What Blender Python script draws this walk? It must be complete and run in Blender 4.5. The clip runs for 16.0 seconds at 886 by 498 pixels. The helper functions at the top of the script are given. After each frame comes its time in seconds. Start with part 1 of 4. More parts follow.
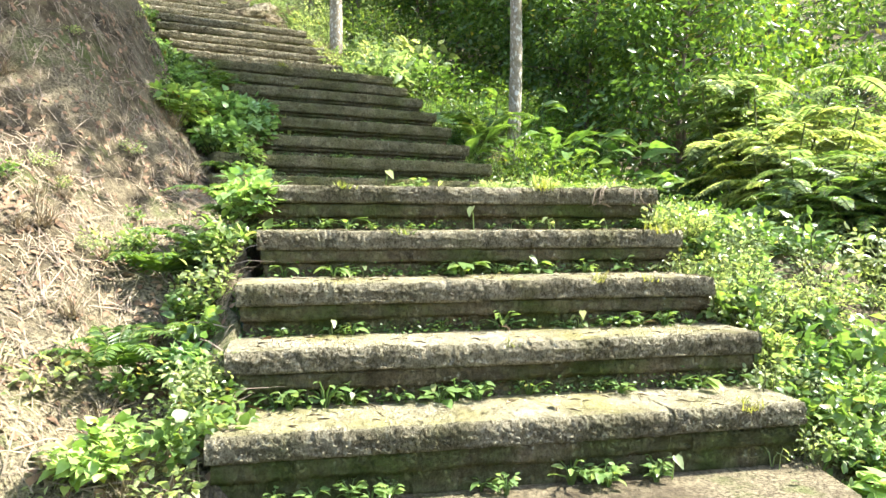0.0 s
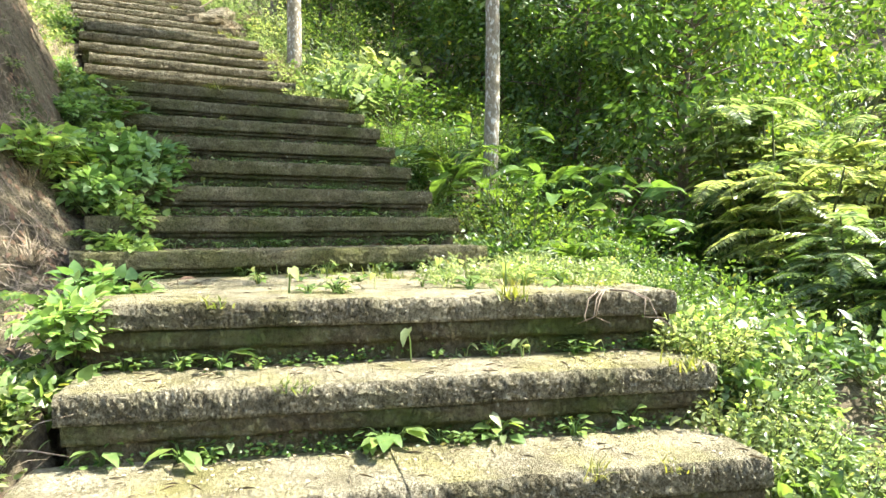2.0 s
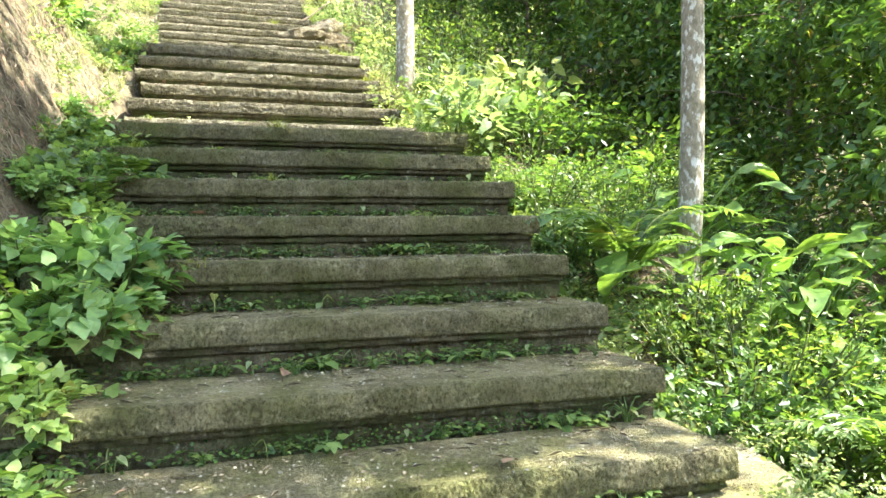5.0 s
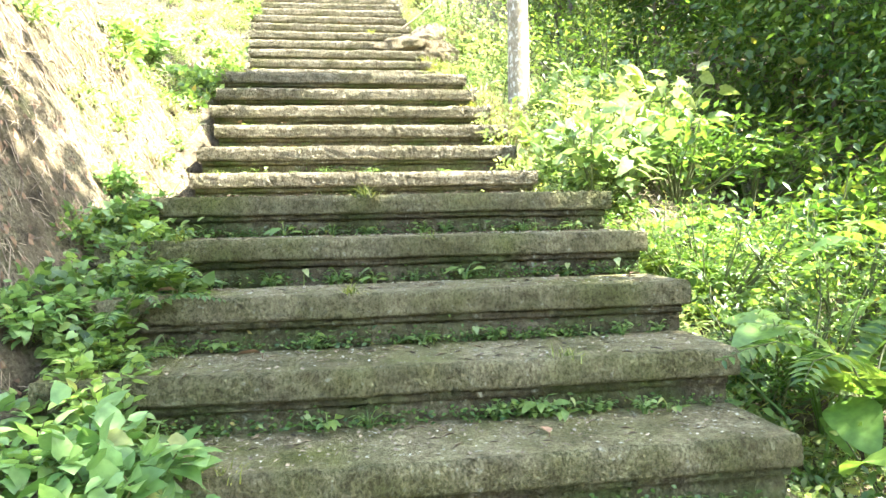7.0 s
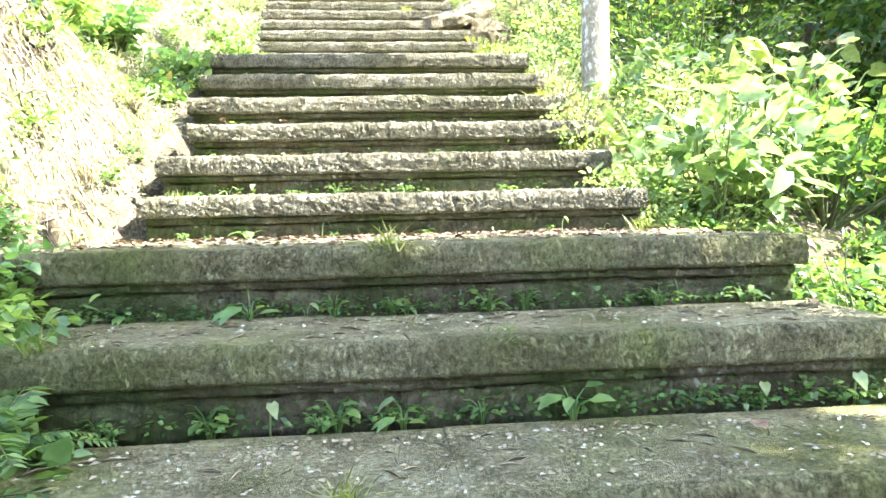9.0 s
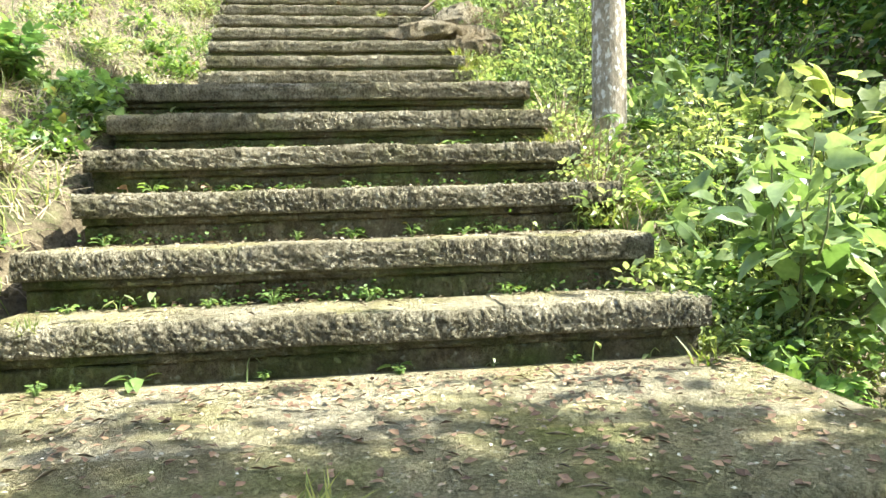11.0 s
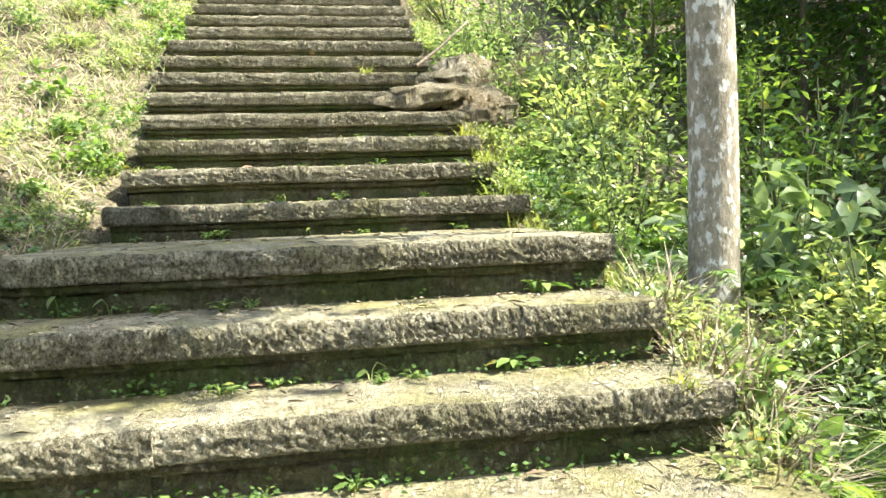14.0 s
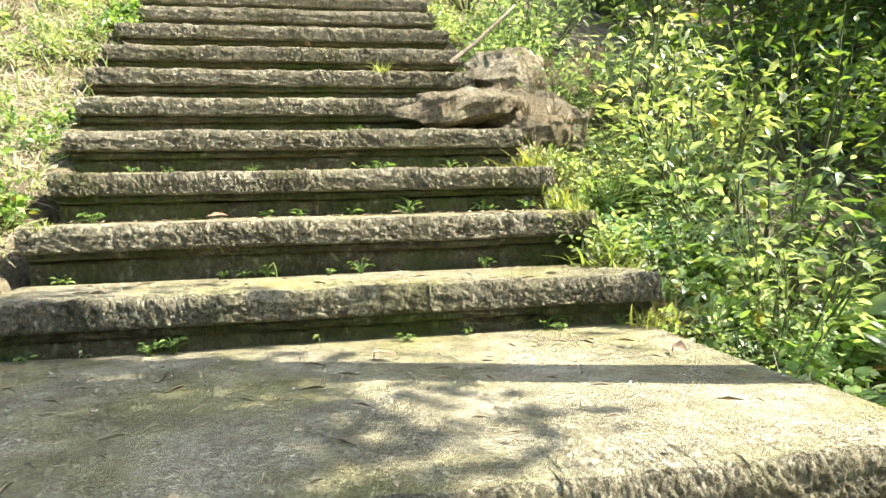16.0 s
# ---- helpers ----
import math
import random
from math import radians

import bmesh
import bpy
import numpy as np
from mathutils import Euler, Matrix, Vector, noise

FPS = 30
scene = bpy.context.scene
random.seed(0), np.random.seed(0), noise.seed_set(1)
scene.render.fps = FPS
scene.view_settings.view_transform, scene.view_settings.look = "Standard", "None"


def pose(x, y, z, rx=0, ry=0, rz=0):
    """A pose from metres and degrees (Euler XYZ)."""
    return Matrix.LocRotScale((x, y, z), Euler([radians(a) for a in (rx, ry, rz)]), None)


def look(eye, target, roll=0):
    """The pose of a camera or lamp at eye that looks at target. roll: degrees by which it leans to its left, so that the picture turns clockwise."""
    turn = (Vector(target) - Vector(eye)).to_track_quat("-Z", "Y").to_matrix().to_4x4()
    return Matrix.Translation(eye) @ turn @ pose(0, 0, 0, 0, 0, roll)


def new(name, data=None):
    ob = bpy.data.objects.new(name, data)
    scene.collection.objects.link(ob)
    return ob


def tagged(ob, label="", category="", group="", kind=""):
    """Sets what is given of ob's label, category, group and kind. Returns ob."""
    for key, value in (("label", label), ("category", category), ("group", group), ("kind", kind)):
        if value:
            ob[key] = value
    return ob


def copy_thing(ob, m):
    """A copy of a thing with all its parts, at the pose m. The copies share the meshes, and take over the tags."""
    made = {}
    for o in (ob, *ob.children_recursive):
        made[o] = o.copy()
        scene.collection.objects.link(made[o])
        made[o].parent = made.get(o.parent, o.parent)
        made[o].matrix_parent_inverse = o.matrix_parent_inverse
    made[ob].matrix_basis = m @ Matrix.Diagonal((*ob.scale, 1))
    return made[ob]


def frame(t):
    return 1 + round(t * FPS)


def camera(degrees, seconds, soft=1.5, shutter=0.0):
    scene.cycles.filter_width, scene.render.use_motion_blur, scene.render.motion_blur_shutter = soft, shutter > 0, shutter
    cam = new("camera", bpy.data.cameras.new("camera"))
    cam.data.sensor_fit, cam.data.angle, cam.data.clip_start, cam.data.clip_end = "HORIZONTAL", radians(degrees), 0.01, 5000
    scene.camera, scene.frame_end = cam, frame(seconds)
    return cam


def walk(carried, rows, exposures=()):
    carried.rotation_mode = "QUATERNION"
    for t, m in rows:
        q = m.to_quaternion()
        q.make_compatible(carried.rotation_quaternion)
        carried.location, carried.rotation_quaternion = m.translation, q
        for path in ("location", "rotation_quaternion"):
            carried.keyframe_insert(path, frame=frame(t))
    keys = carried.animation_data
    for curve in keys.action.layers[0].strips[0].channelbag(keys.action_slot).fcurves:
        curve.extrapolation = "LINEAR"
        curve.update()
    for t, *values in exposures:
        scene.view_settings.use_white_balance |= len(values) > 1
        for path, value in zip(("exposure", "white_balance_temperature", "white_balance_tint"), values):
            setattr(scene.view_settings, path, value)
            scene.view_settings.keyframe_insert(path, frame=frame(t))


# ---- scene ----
cam = camera(64.8, 16.0)
METRES, EYE, TILT, LEAN, TURN = 12.0, 1.15, -2.0, 0.0, 0.0
ROWS = [
    (0.0, 0.0, 0.0, 0.0, 0.0, 0.0, -0.0),
    (0.5, 0.0025, 0.0281, 0.013, -0.33, 0.28, 0.08),
    (1.0, 0.0056, 0.0535, 0.0276, -0.32, 0.44, 0.25),
    (1.5, 0.0165, 0.0802, 0.0385, -0.59, 0.44, 0.46),
    (2.0, 0.0239, 0.115, 0.05, -0.8, -0.01, 0.06),
    (2.5, 0.0238, 0.1461, 0.0648, -0.77, 0.61, 0.04),
    (3.0, 0.0263, 0.1897, 0.0668, -0.49, 0.3, 0.27),
    (3.5, 0.0232, 0.2301, 0.0707, 1.42, 0.09, -0.14),
    (4.0, 0.016, 0.2704, 0.0857, 5.79, 0.46, -0.01),
    (4.5, 0.0116, 0.2988, 0.097, 7.89, 0.63, 0.1),
    (7.0, -0.0256, 0.4216, 0.1657, 18.49, -0.44, 0.53),
    (7.5, -0.0341, 0.4494, 0.1677, 18.76, -0.71, 0.73),
    (8.0, -0.0487, 0.4872, 0.1736, 20.07, -0.96, 0.57),
    (8.5, -0.07, 0.521, 0.1824, 21.48, -1.08, 0.27),
    (9.0, -0.0798, 0.5484, 0.191, 21.58, -0.97, 0.59),
    (11.5, -0.1228, 0.6514, 0.2481, 19.87, -1.73, 1.16),
    (12.0, -0.1354, 0.6709, 0.2643, 19.66, -1.4, 1.54),
    (12.5, -0.1452, 0.69, 0.278, 19.19, -1.38, 1.51),
    (13.0, -0.1568, 0.7091, 0.2894, 19.03, -1.42, 1.2),
    (13.5, -0.1673, 0.7224, 0.3021, 18.83, -1.01, 1.44),
    (14.0, -0.1772, 0.7459, 0.3123, 17.65, -1.61, 1.32),
    (14.5, -0.189, 0.7664, 0.3216, 16.35, -1.87, 1.18),
    (15.0, -0.2103, 0.7986, 0.3255, 15.93, -2.48, 1.11),
    (15.5, -0.2279, 0.8321, 0.3351, 15.79, -2.64, 1.0),
    (16.0, -0.2467, 0.8574, 0.3468, 15.9, -2.46, 0.79),
]
walk(cam, [(t, pose(0, 0, EYE, TILT, LEAN, TURN) @ pose(METRES * x, METRES * y, METRES * z, 90 + pitch, roll, yaw)) for t, x, y, z, yaw, pitch, roll in ROWS],
     [(0.0, 2.3, 6400, 11), (1.5, 2.05, 6550, 11), (2.5, 2.4, 6450, 11), (4.0, 2.55, 6450, 10), (4.7, 2.6, 6450, 10), (7.0, 3.45, 6450, 11), (9.0, 3.45, 5900, 12), (11.3, 2.2, 6350, 9),
      (12.5, 2.25, 6350, 9), (14.0, 2.25, 6450, 10), (14.6, 2.15, 6450, 10), (16.0, 2.25, 6600, 12)])
# ---------------------------------------------------------------- world, sun
SUN_AZ, SUN_EL = radians(10.0), radians(52.0)
world = bpy.data.worlds.new("world")
scene.world = world
world.use_nodes = True
wn = world.node_tree
sky = wn.nodes.new("ShaderNodeTexSky")
sky.sky_type, sky.sun_disc = "NISHITA", False
sky.sun_elevation, sky.sun_rotation = SUN_EL, radians(90.0) - SUN_AZ
sky.dust_density = 2.0
wn.nodes["Background"].inputs[1].default_value = 0.15
wn.links.new(sky.outputs[0], wn.nodes["Background"].inputs[0])
sun = new("sun", bpy.data.lights.new("sun", "SUN"))
sun.data.energy, sun.data.angle, sun.data.color = 4.5, radians(0.53), (1.0, 0.97, 0.9)
sun_way = Vector((math.cos(SUN_EL) * math.cos(SUN_AZ), math.cos(SUN_EL) * math.sin(SUN_AZ), math.sin(SUN_EL)))
sun.matrix_world = look(sun_way * 60, (0, 0, 0))

rng = np.random.default_rng(7)
rnd = random.Random(11)


# ---------------------------------------------------------------- materials
def node_mat(name):
    m = bpy.data.materials.new(name)
    m.use_nodes = True
    nt = m.node_tree
    return m, nt, nt.nodes["Principled BSDF"]


def add(nt, kind, **values):
    n = nt.nodes.new(kind)
    for key, value in values.items():
        n.inputs[key].default_value = value
    return n


def noise_tex(nt, scale, detail=5.0, rough=0.6, source=None, coords="Object"):
    n = add(nt, "ShaderNodeTexNoise", Scale=scale, Detail=detail, Roughness=rough)
    if source is None:
        source = nt.nodes.new("ShaderNodeTexCoord").outputs[coords]
    nt.links.new(source, n.inputs["Vector"])
    return n


def ramp(nt, source, stops):
    n = nt.nodes.new("ShaderNodeValToRGB")
    while len(n.color_ramp.elements) < len(stops):
        n.color_ramp.elements.new(0.5)
    for e, (at, c) in zip(n.color_ramp.elements, stops):
        e.position = at
        e.color = (*c, 1) if len(c) == 3 else c
    nt.links.new(source, n.inputs[0])
    return n


def mix(nt, fac, a, b, mode="MIX"):
    n = nt.nodes.new("ShaderNodeMix")
    n.data_type, n.blend_type = "RGBA", mode
    for sock, v in ((n.inputs[0], fac), (n.inputs[6], a), (n.inputs[7], b)):
        if isinstance(v, bpy.types.NodeSocket):
            nt.links.new(v, sock)
        elif isinstance(v, (int, float)):
            sock.default_value = v
        else:
            sock.default_value = (*v, 1)
    return n.outputs[2]


def bump(nt, bsdf, height, strength, distance, before=None):
    n = add(nt, "ShaderNodeBump", Strength=strength, Distance=distance)
    nt.links.new(height, n.inputs["Height"])
    if before is not None:
        nt.links.new(before, n.inputs["Normal"])
    nt.links.new(n.outputs[0], bsdf.inputs["Normal"])
    return n.outputs[0]


def world_place(nt):
    return nt.nodes.new("ShaderNodeNewGeometry").outputs["Position"]


def stone_material(name, dark, light, moss, moss_from, moss_to, relief=0.014, grain=46, pit_shade_amount=0.6):
    m, nt, b = node_mat(name)
    pos = world_place(nt)
    info = nt.nodes.new("ShaderNodeObjectInfo")
    big = noise_tex(nt, 2.3, 4, 0.6, pos)
    mid = noise_tex(nt, 17, 6, 0.7, pos)
    fine = noise_tex(nt, 120, 4, 0.75, pos)
    base = ramp(nt, mid.outputs[0], [(0.3, dark), (0.72, light)]).outputs[0]
    shade = ramp(nt, info.outputs["Random"], [(0.0, (0.82, 0.81, 0.76)), (1.0, (1.05, 1.04, 0.98))]).outputs[0]
    base = mix(nt, 1.0, base, shade, "MULTIPLY")
    speck = ramp(nt, fine.outputs[0], [(0.36, (0.45, 0.43, 0.38)), (0.55, (1, 1, 1))]).outputs[0]
    base = mix(nt, 0.6, base, speck, "MULTIPLY")
    lich = noise_tex(nt, 34, 3, 0.5, pos)
    lf = ramp(nt, lich.outputs[0], [(0.64, (0, 0, 0)), (0.7, (1, 1, 1))]).outputs[0]
    base = mix(nt, mix(nt, 0.65, (0, 0, 0), lf), base, (0.5, 0.5, 0.42))
    mossy = add(nt, "ShaderNodeMath")
    mossy.operation = "ADD"
    nt.links.new(big.outputs[0], mossy.inputs[0])
    m2 = add(nt, "ShaderNodeMath")
    m2.operation = "MULTIPLY"
    m2.inputs[1].default_value = 0.35
    nt.links.new(mid.outputs[0], m2.inputs[0])
    nt.links.new(m2.outputs[0], mossy.inputs[1])
    mf = ramp(nt, mossy.outputs[0], [(moss_from, (0, 0, 0)), (moss_to, (1, 1, 1))]).outputs[0]
    base = mix(nt, mf, base, moss)
    upright = nt.nodes.new("ShaderNodeMapping")
    upright.inputs["Scale"].default_value = (1, 1, 0.6)
    nt.links.new(pos, upright.inputs[0])
    pits = noise_tex(nt, grain, 8, 0.82, upright.outputs[0])
    pr = ramp(nt, pits.outputs[0], [(0.4, (0, 0, 0)), (0.56, (1, 1, 1))])
    # Pits darkened in the base colour, as shade inside the bump's crevices.
    pit_shade = ramp(nt, pits.outputs[0], [(0.4, (0.26, 0.24, 0.18)), (0.54, (1, 1, 1))]).outputs[0]
    base = mix(nt, pit_shade_amount, base, pit_shade, "MULTIPLY")
    stain = noise_tex(nt, 5.5, 5, 0.6, pos)
    base = mix(nt, 1.0, base, ramp(nt, stain.outputs[0], [(0.3, (0.62, 0.6, 0.52)), (0.6, (1.08, 1.06, 1.0))]).outputs[0], "MULTIPLY")
    nt.links.new(base, b.inputs["Base Color"])
    b.inputs["Roughness"].default_value = 0.93
    b.inputs["Specular IOR Level"].default_value = 0.12
    n1 = bump(nt, b, mid.outputs[0], 0.7, 0.012)
    n2 = bump(nt, b, pr.outputs[0], 1.0, relief, n1)
    bump(nt, b, fine.outputs[0], 0.8, 0.008, n2)
    return m


def leaf_material(name, dark, light, through_tint, share=0.42, gloss=0.42):
    m, nt, b = node_mat(name)
    geo = nt.nodes.new("ShaderNodeNewGeometry")
    info = nt.nodes.new("ShaderNodeObjectInfo")
    isl = ramp(nt, geo.outputs["Random Per Island"], [(0.0, dark), (0.8, light), (0.97, tuple(min(1, c * 1.25) for c in light)), (1.0, (0.3, 0.24, 0.07))])
    per = ramp(nt, info.outputs["Random"], [(0.0, (0.7, 0.78, 0.7)), (0.5, (1, 1, 1)), (1.0, (1.25, 1.12, 0.85))])
    col = mix(nt, 1.0, isl.outputs[0], per.outputs[0], "MULTIPLY")
    patch = noise_tex(nt, 30, 3, 0.5, geo.outputs["Position"])
    pr = ramp(nt, patch.outputs[0], [(0.35, (0.75, 0.78, 0.7)), (0.65, (1.1, 1.08, 1.05))])
    col = mix(nt, 1.0, col, pr.outputs[0], "MULTIPLY")
    nt.links.new(col, b.inputs["Base Color"])
    b.inputs["Roughness"].default_value = gloss
    b.inputs["Specular IOR Level"].default_value = 0.5
    tr = nt.nodes.new("ShaderNodeBsdfTranslucent")
    nt.links.new(mix(nt, 1.0, col, through_tint, "MULTIPLY"), tr.inputs[0])
    ms = nt.nodes.new("ShaderNodeMixShader")
    ms.inputs[0].default_value = share
    nt.links.new(b.outputs[0], ms.inputs[1])
    nt.links.new(tr.outputs[0], ms.inputs[2])
    nt.links.new(ms.outputs[0], nt.nodes["Material Output"].inputs[0])
    return m


def ground_material():
    m, nt, b = node_mat("soil")
    pos = world_place(nt)
    big = noise_tex(nt, 0.9, 5, 0.65, pos)
    mid = noise_tex(nt, 7, 6, 0.7, pos)
    fine = noise_tex(nt, 55, 5, 0.75, pos)
    soil = ramp(nt, mid.outputs[0], [(0.32, (0.025, 0.018, 0.011)), (0.5, (0.1, 0.08, 0.047)), (0.72, (0.22, 0.185, 0.112))]).outputs[0]
    straw = ramp(nt, fine.outputs[0], [(0.38, (0.045, 0.034, 0.02)), (0.62, (0.36, 0.31, 0.19))]).outputs[0]
    sf = ramp(nt, big.outputs[0], [(0.42, (0, 0, 0)), (0.6, (1, 1, 1))]).outputs[0]
    col = mix(nt, sf, soil, straw)
    gn = noise_tex(nt, 1.7, 5, 0.7, pos)
    gf = ramp(nt, gn.outputs[0], [(0.54, (0, 0, 0)), (0.68, (0.8, 0.8, 0.8))]).outputs[0]
    col = mix(nt, gf, col, (0.09, 0.12, 0.03))
    nt.links.new(col, b.inputs["Base Color"])
    b.inputs["Roughness"].default_value = 0.95
    b.inputs["Specular IOR Level"].default_value = 0.15
    n1 = bump(nt, b, mid.outputs[0], 0.9, 0.06)
    bump(nt, b, fine.outputs[0], 0.9, 0.02, n1)
    return m


def bark_material(name, dark, light, patchy=0.0):
    m, nt, b = node_mat(name)
    tc = nt.nodes.new("ShaderNodeTexCoord")
    mp = nt.nodes.new("ShaderNodeMapping")
    mp.inputs["Scale"].default_value = (1, 1, 0.55)
    nt.links.new(tc.outputs["Object"], mp.inputs[0])
    n1 = noise_tex(nt, 9, 5, 0.65, mp.outputs[0])
    n2 = noise_tex(nt, 40, 5, 0.7, mp.outputs[0])
    col = ramp(nt, n2.outputs[0], [(0.3, dark), (0.7, light)]).outputs[0]
    if patchy:
        v = add(nt, "ShaderNodeTexNoise", Scale=27.0, Detail=4.0, Roughness=0.6)
        nt.links.new(mp.outputs[0], v.inputs["Vector"])
        pf = ramp(nt, v.outputs[0], [(0.53, (0, 0, 0)), (0.6, (patchy,) * 3)]).outputs[0]
        col = mix(nt, pf, col, (0.6, 0.59, 0.52))
        gf = ramp(nt, n1.outputs[0], [(0.52, (0, 0, 0)), (0.7, (0.7, 0.7, 0.7))]).outputs[0]
        col = mix(nt, gf, col, (0.11, 0.1, 0.05))
    nt.links.new(col, b.inputs["Base Color"])
    b.inputs["Roughness"].default_value = 0.9
    bump(nt, b, n2.outputs[0], 0.7, 0.012)
    return m


def plain_material(name, a, b_, scale=40, rough=0.9):
    m, nt, b = node_mat(name)
    geo = nt.nodes.new("ShaderNodeNewGeometry")
    n = noise_tex(nt, scale, 4, 0.6, geo.outputs["Position"])
    r = ramp(nt, n.outputs[0], [(0.3, a), (0.7, b_)]).outputs[0]
    v = ramp(nt, geo.outputs["Random Per Island"], [(0, (0.55, 0.55, 0.55)), (1, (1.2, 1.2, 1.2))]).outputs[0]
    nt.links.new(mix(nt, 1.0, r, v, "MULTIPLY"), b.inputs["Base Color"])
    b.inputs["Roughness"].default_value = rough
    return m


M_SLAB = stone_material("weathered_slab", (0.35, 0.325, 0.225), (0.62, 0.585, 0.45), (0.34, 0.32, 0.13), 0.6, 0.9, 0.008, 70, 0.4)
# Rough front faces; their shade is put into the colour as darker pits.
M_FACE = stone_material("shade_toned_stone_face", (0.17, 0.16, 0.11), (0.69, 0.65, 0.51), (0.16, 0.17, 0.06), 0.7, 0.98, 0.016, 88, 0.95)
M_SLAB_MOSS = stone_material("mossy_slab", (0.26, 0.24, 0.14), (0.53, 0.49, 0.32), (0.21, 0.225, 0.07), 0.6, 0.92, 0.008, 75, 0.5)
# Mossy front face, with the same shade put into its colour.
M_FACE_MOSS = stone_material("mossy_shade_toned_face", (0.18, 0.17, 0.1), (0.5, 0.47, 0.31), (0.17, 0.19, 0.06), 0.58, 0.92, 0.012, 85, 0.75)
# Partly mossy riser stone; its dark base colour also carries the overhang's shade.
M_RISER = stone_material("shaded_riser_stone", (0.12, 0.105, 0.07), (0.32, 0.28, 0.19), (0.1, 0.13, 0.04), 0.58, 0.84, 0.008)
M_ROCK = stone_material("boulder_rock", (0.27, 0.24, 0.17), (0.55, 0.51, 0.4), (0.24, 0.19, 0.11), 0.6, 0.9, 0.014, 60, 0.8)
M_SOIL = ground_material()
M_BARK_PALE = bark_material("pale_lichen_bark", (0.13, 0.11, 0.07), (0.34, 0.295, 0.21), 0.8)
M_BARK = bark_material("brown_bark", (0.06, 0.045, 0.03), (0.2, 0.16, 0.11))
M_STEM = plain_material("green_stem", (0.07, 0.09, 0.03), (0.16, 0.17, 0.06))
M_TWIG = plain_material("dry_twig", (0.1, 0.075, 0.05), (0.32, 0.25, 0.17))
M_STRAW = plain_material("dry_straw", (0.17, 0.13, 0.075), (0.44, 0.36, 0.23))
M_DRYLEAF = plain_material("dry_leaf", (0.1, 0.055, 0.03), (0.3, 0.19, 0.1), 25)
YT = (1.5, 1.55, 0.75)
M_LEAF_HERB = leaf_material("herb_leaf", (0.06, 0.12, 0.035), (0.2, 0.3, 0.1), YT, 0.42, 0.36)
M_LEAF_VINE = leaf_material("mound_leaf", (0.17, 0.29, 0.09), (0.36, 0.5, 0.2), (1.2, 1.3, 0.7))
M_LEAF_BUSH = leaf_material("bush_leaf", (0.04, 0.095, 0.022), (0.14, 0.23, 0.055), YT)
M_LEAF_FERN = leaf_material("fern_leaf", (0.06, 0.125, 0.028), (0.18, 0.26, 0.065), YT, 0.45)
# Leaf colour lightened so that strong sunlight is already in the base.
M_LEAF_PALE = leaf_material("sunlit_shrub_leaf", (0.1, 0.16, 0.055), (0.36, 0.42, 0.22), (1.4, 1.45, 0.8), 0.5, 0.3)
M_LEAF_BROAD = leaf_material("broad_leaf", (0.07, 0.15, 0.03), (0.17, 0.28, 0.07), YT, 0.4, 0.35)
M_LEAF_TREE = leaf_material("tree_leaf", (0.03, 0.075, 0.016), (0.14, 0.22, 0.045), YT, 0.42)
M_PETAL = plain_material("pale_petal", (0.34, 0.32, 0.2), (0.6, 0.57, 0.42), 60)
M_GRASS = leaf_material("grass_blade", (0.1, 0.14, 0.03), (0.3, 0.32, 0.1), YT, 0.4, 0.5)


# ---------------------------------------------------------------- the lie of the land
# Upper flights run along V, their nosings along U; the lowest flight has axes of its own.
ANG, ANG_A = radians(27.0), radians(12.0)
U, V = (math.cos(ANG), math.sin(ANG)), (-math.sin(ANG), math.cos(ANG))
UA, VA = (math.cos(ANG_A), math.sin(ANG_A)), (-math.sin(ANG_A), math.cos(ANG_A))


def uv(x, y):
    return x * U[0] + y * U[1], x * V[0] + y * V[1]


def xy(u, v):
    return u * U[0] + v * V[0], u * U[1] + v * V[1]


def uva(x, y):
    return x * UA[0] + y * UA[1], x * VA[0] + y * VA[1]


def xya(u, v):
    return u * UA[0] + v * VA[0], u * UA[1] + v * VA[1]


# each step: where its nosing lies, the height of its top, its two ends
STEPS_A = [(2.73, 0.34, -0.34, 2.27), (3.11, 0.60, -0.30, 2.31), (3.47, 0.86, -0.28, 2.28), (3.88, 1.115, -0.20, 2.33), (4.25, 1.385, -0.25, 2.36)]
STEPS_B = [(5.55, 1.54, 0.86, 3.60), (6.02, 1.755, 0.95, 3.62), (6.45, 1.98, 0.98, 3.60), (6.82, 2.21, 1.0, 3.58), (7.23, 2.43, 1.0, 3.60),
           (7.67, 2.66, 0.96, 3.63), (8.18, 2.885, 0.92, 3.66), (8.66, 3.115, 0.93, 3.66)]
STEPS_C = [(9.82, 3.325, 1.03, 3.55), (10.16, 3.55, 1.02, 3.48), (10.6, 3.775, 1.08, 3.52), (11.02, 4.0, 0.98, 3.46), (11.38, 4.22, 0.98, 3.41), (11.75, 4.445, 0.92, 3.38)]
STEPS_D = [(13.08, 4.635, 1.02, 3.42), (13.56, 4.865, 1.0, 3.37), (14.0, 5.085, 0.98, 3.33), (14.4, 5.31, 0.93, 3.3), (14.8, 5.535, 0.88, 3.3),
           (15.18, 5.76, 0.84, 3.22), (15.58, 5.985, 0.84, 3.22), (15.95, 6.21, 0.84, 3.22)]
STEPS_D += [(15.95 + 0.4 * k, 6.21 + 0.225 * k, 0.86, 3.2) for k in range(1, 15)]

PA = np.array([(-50, 0.03), (2.68, 0.08)] + [(s[0], s[1]) for s in STEPS_A] + [(60, 1.385)])
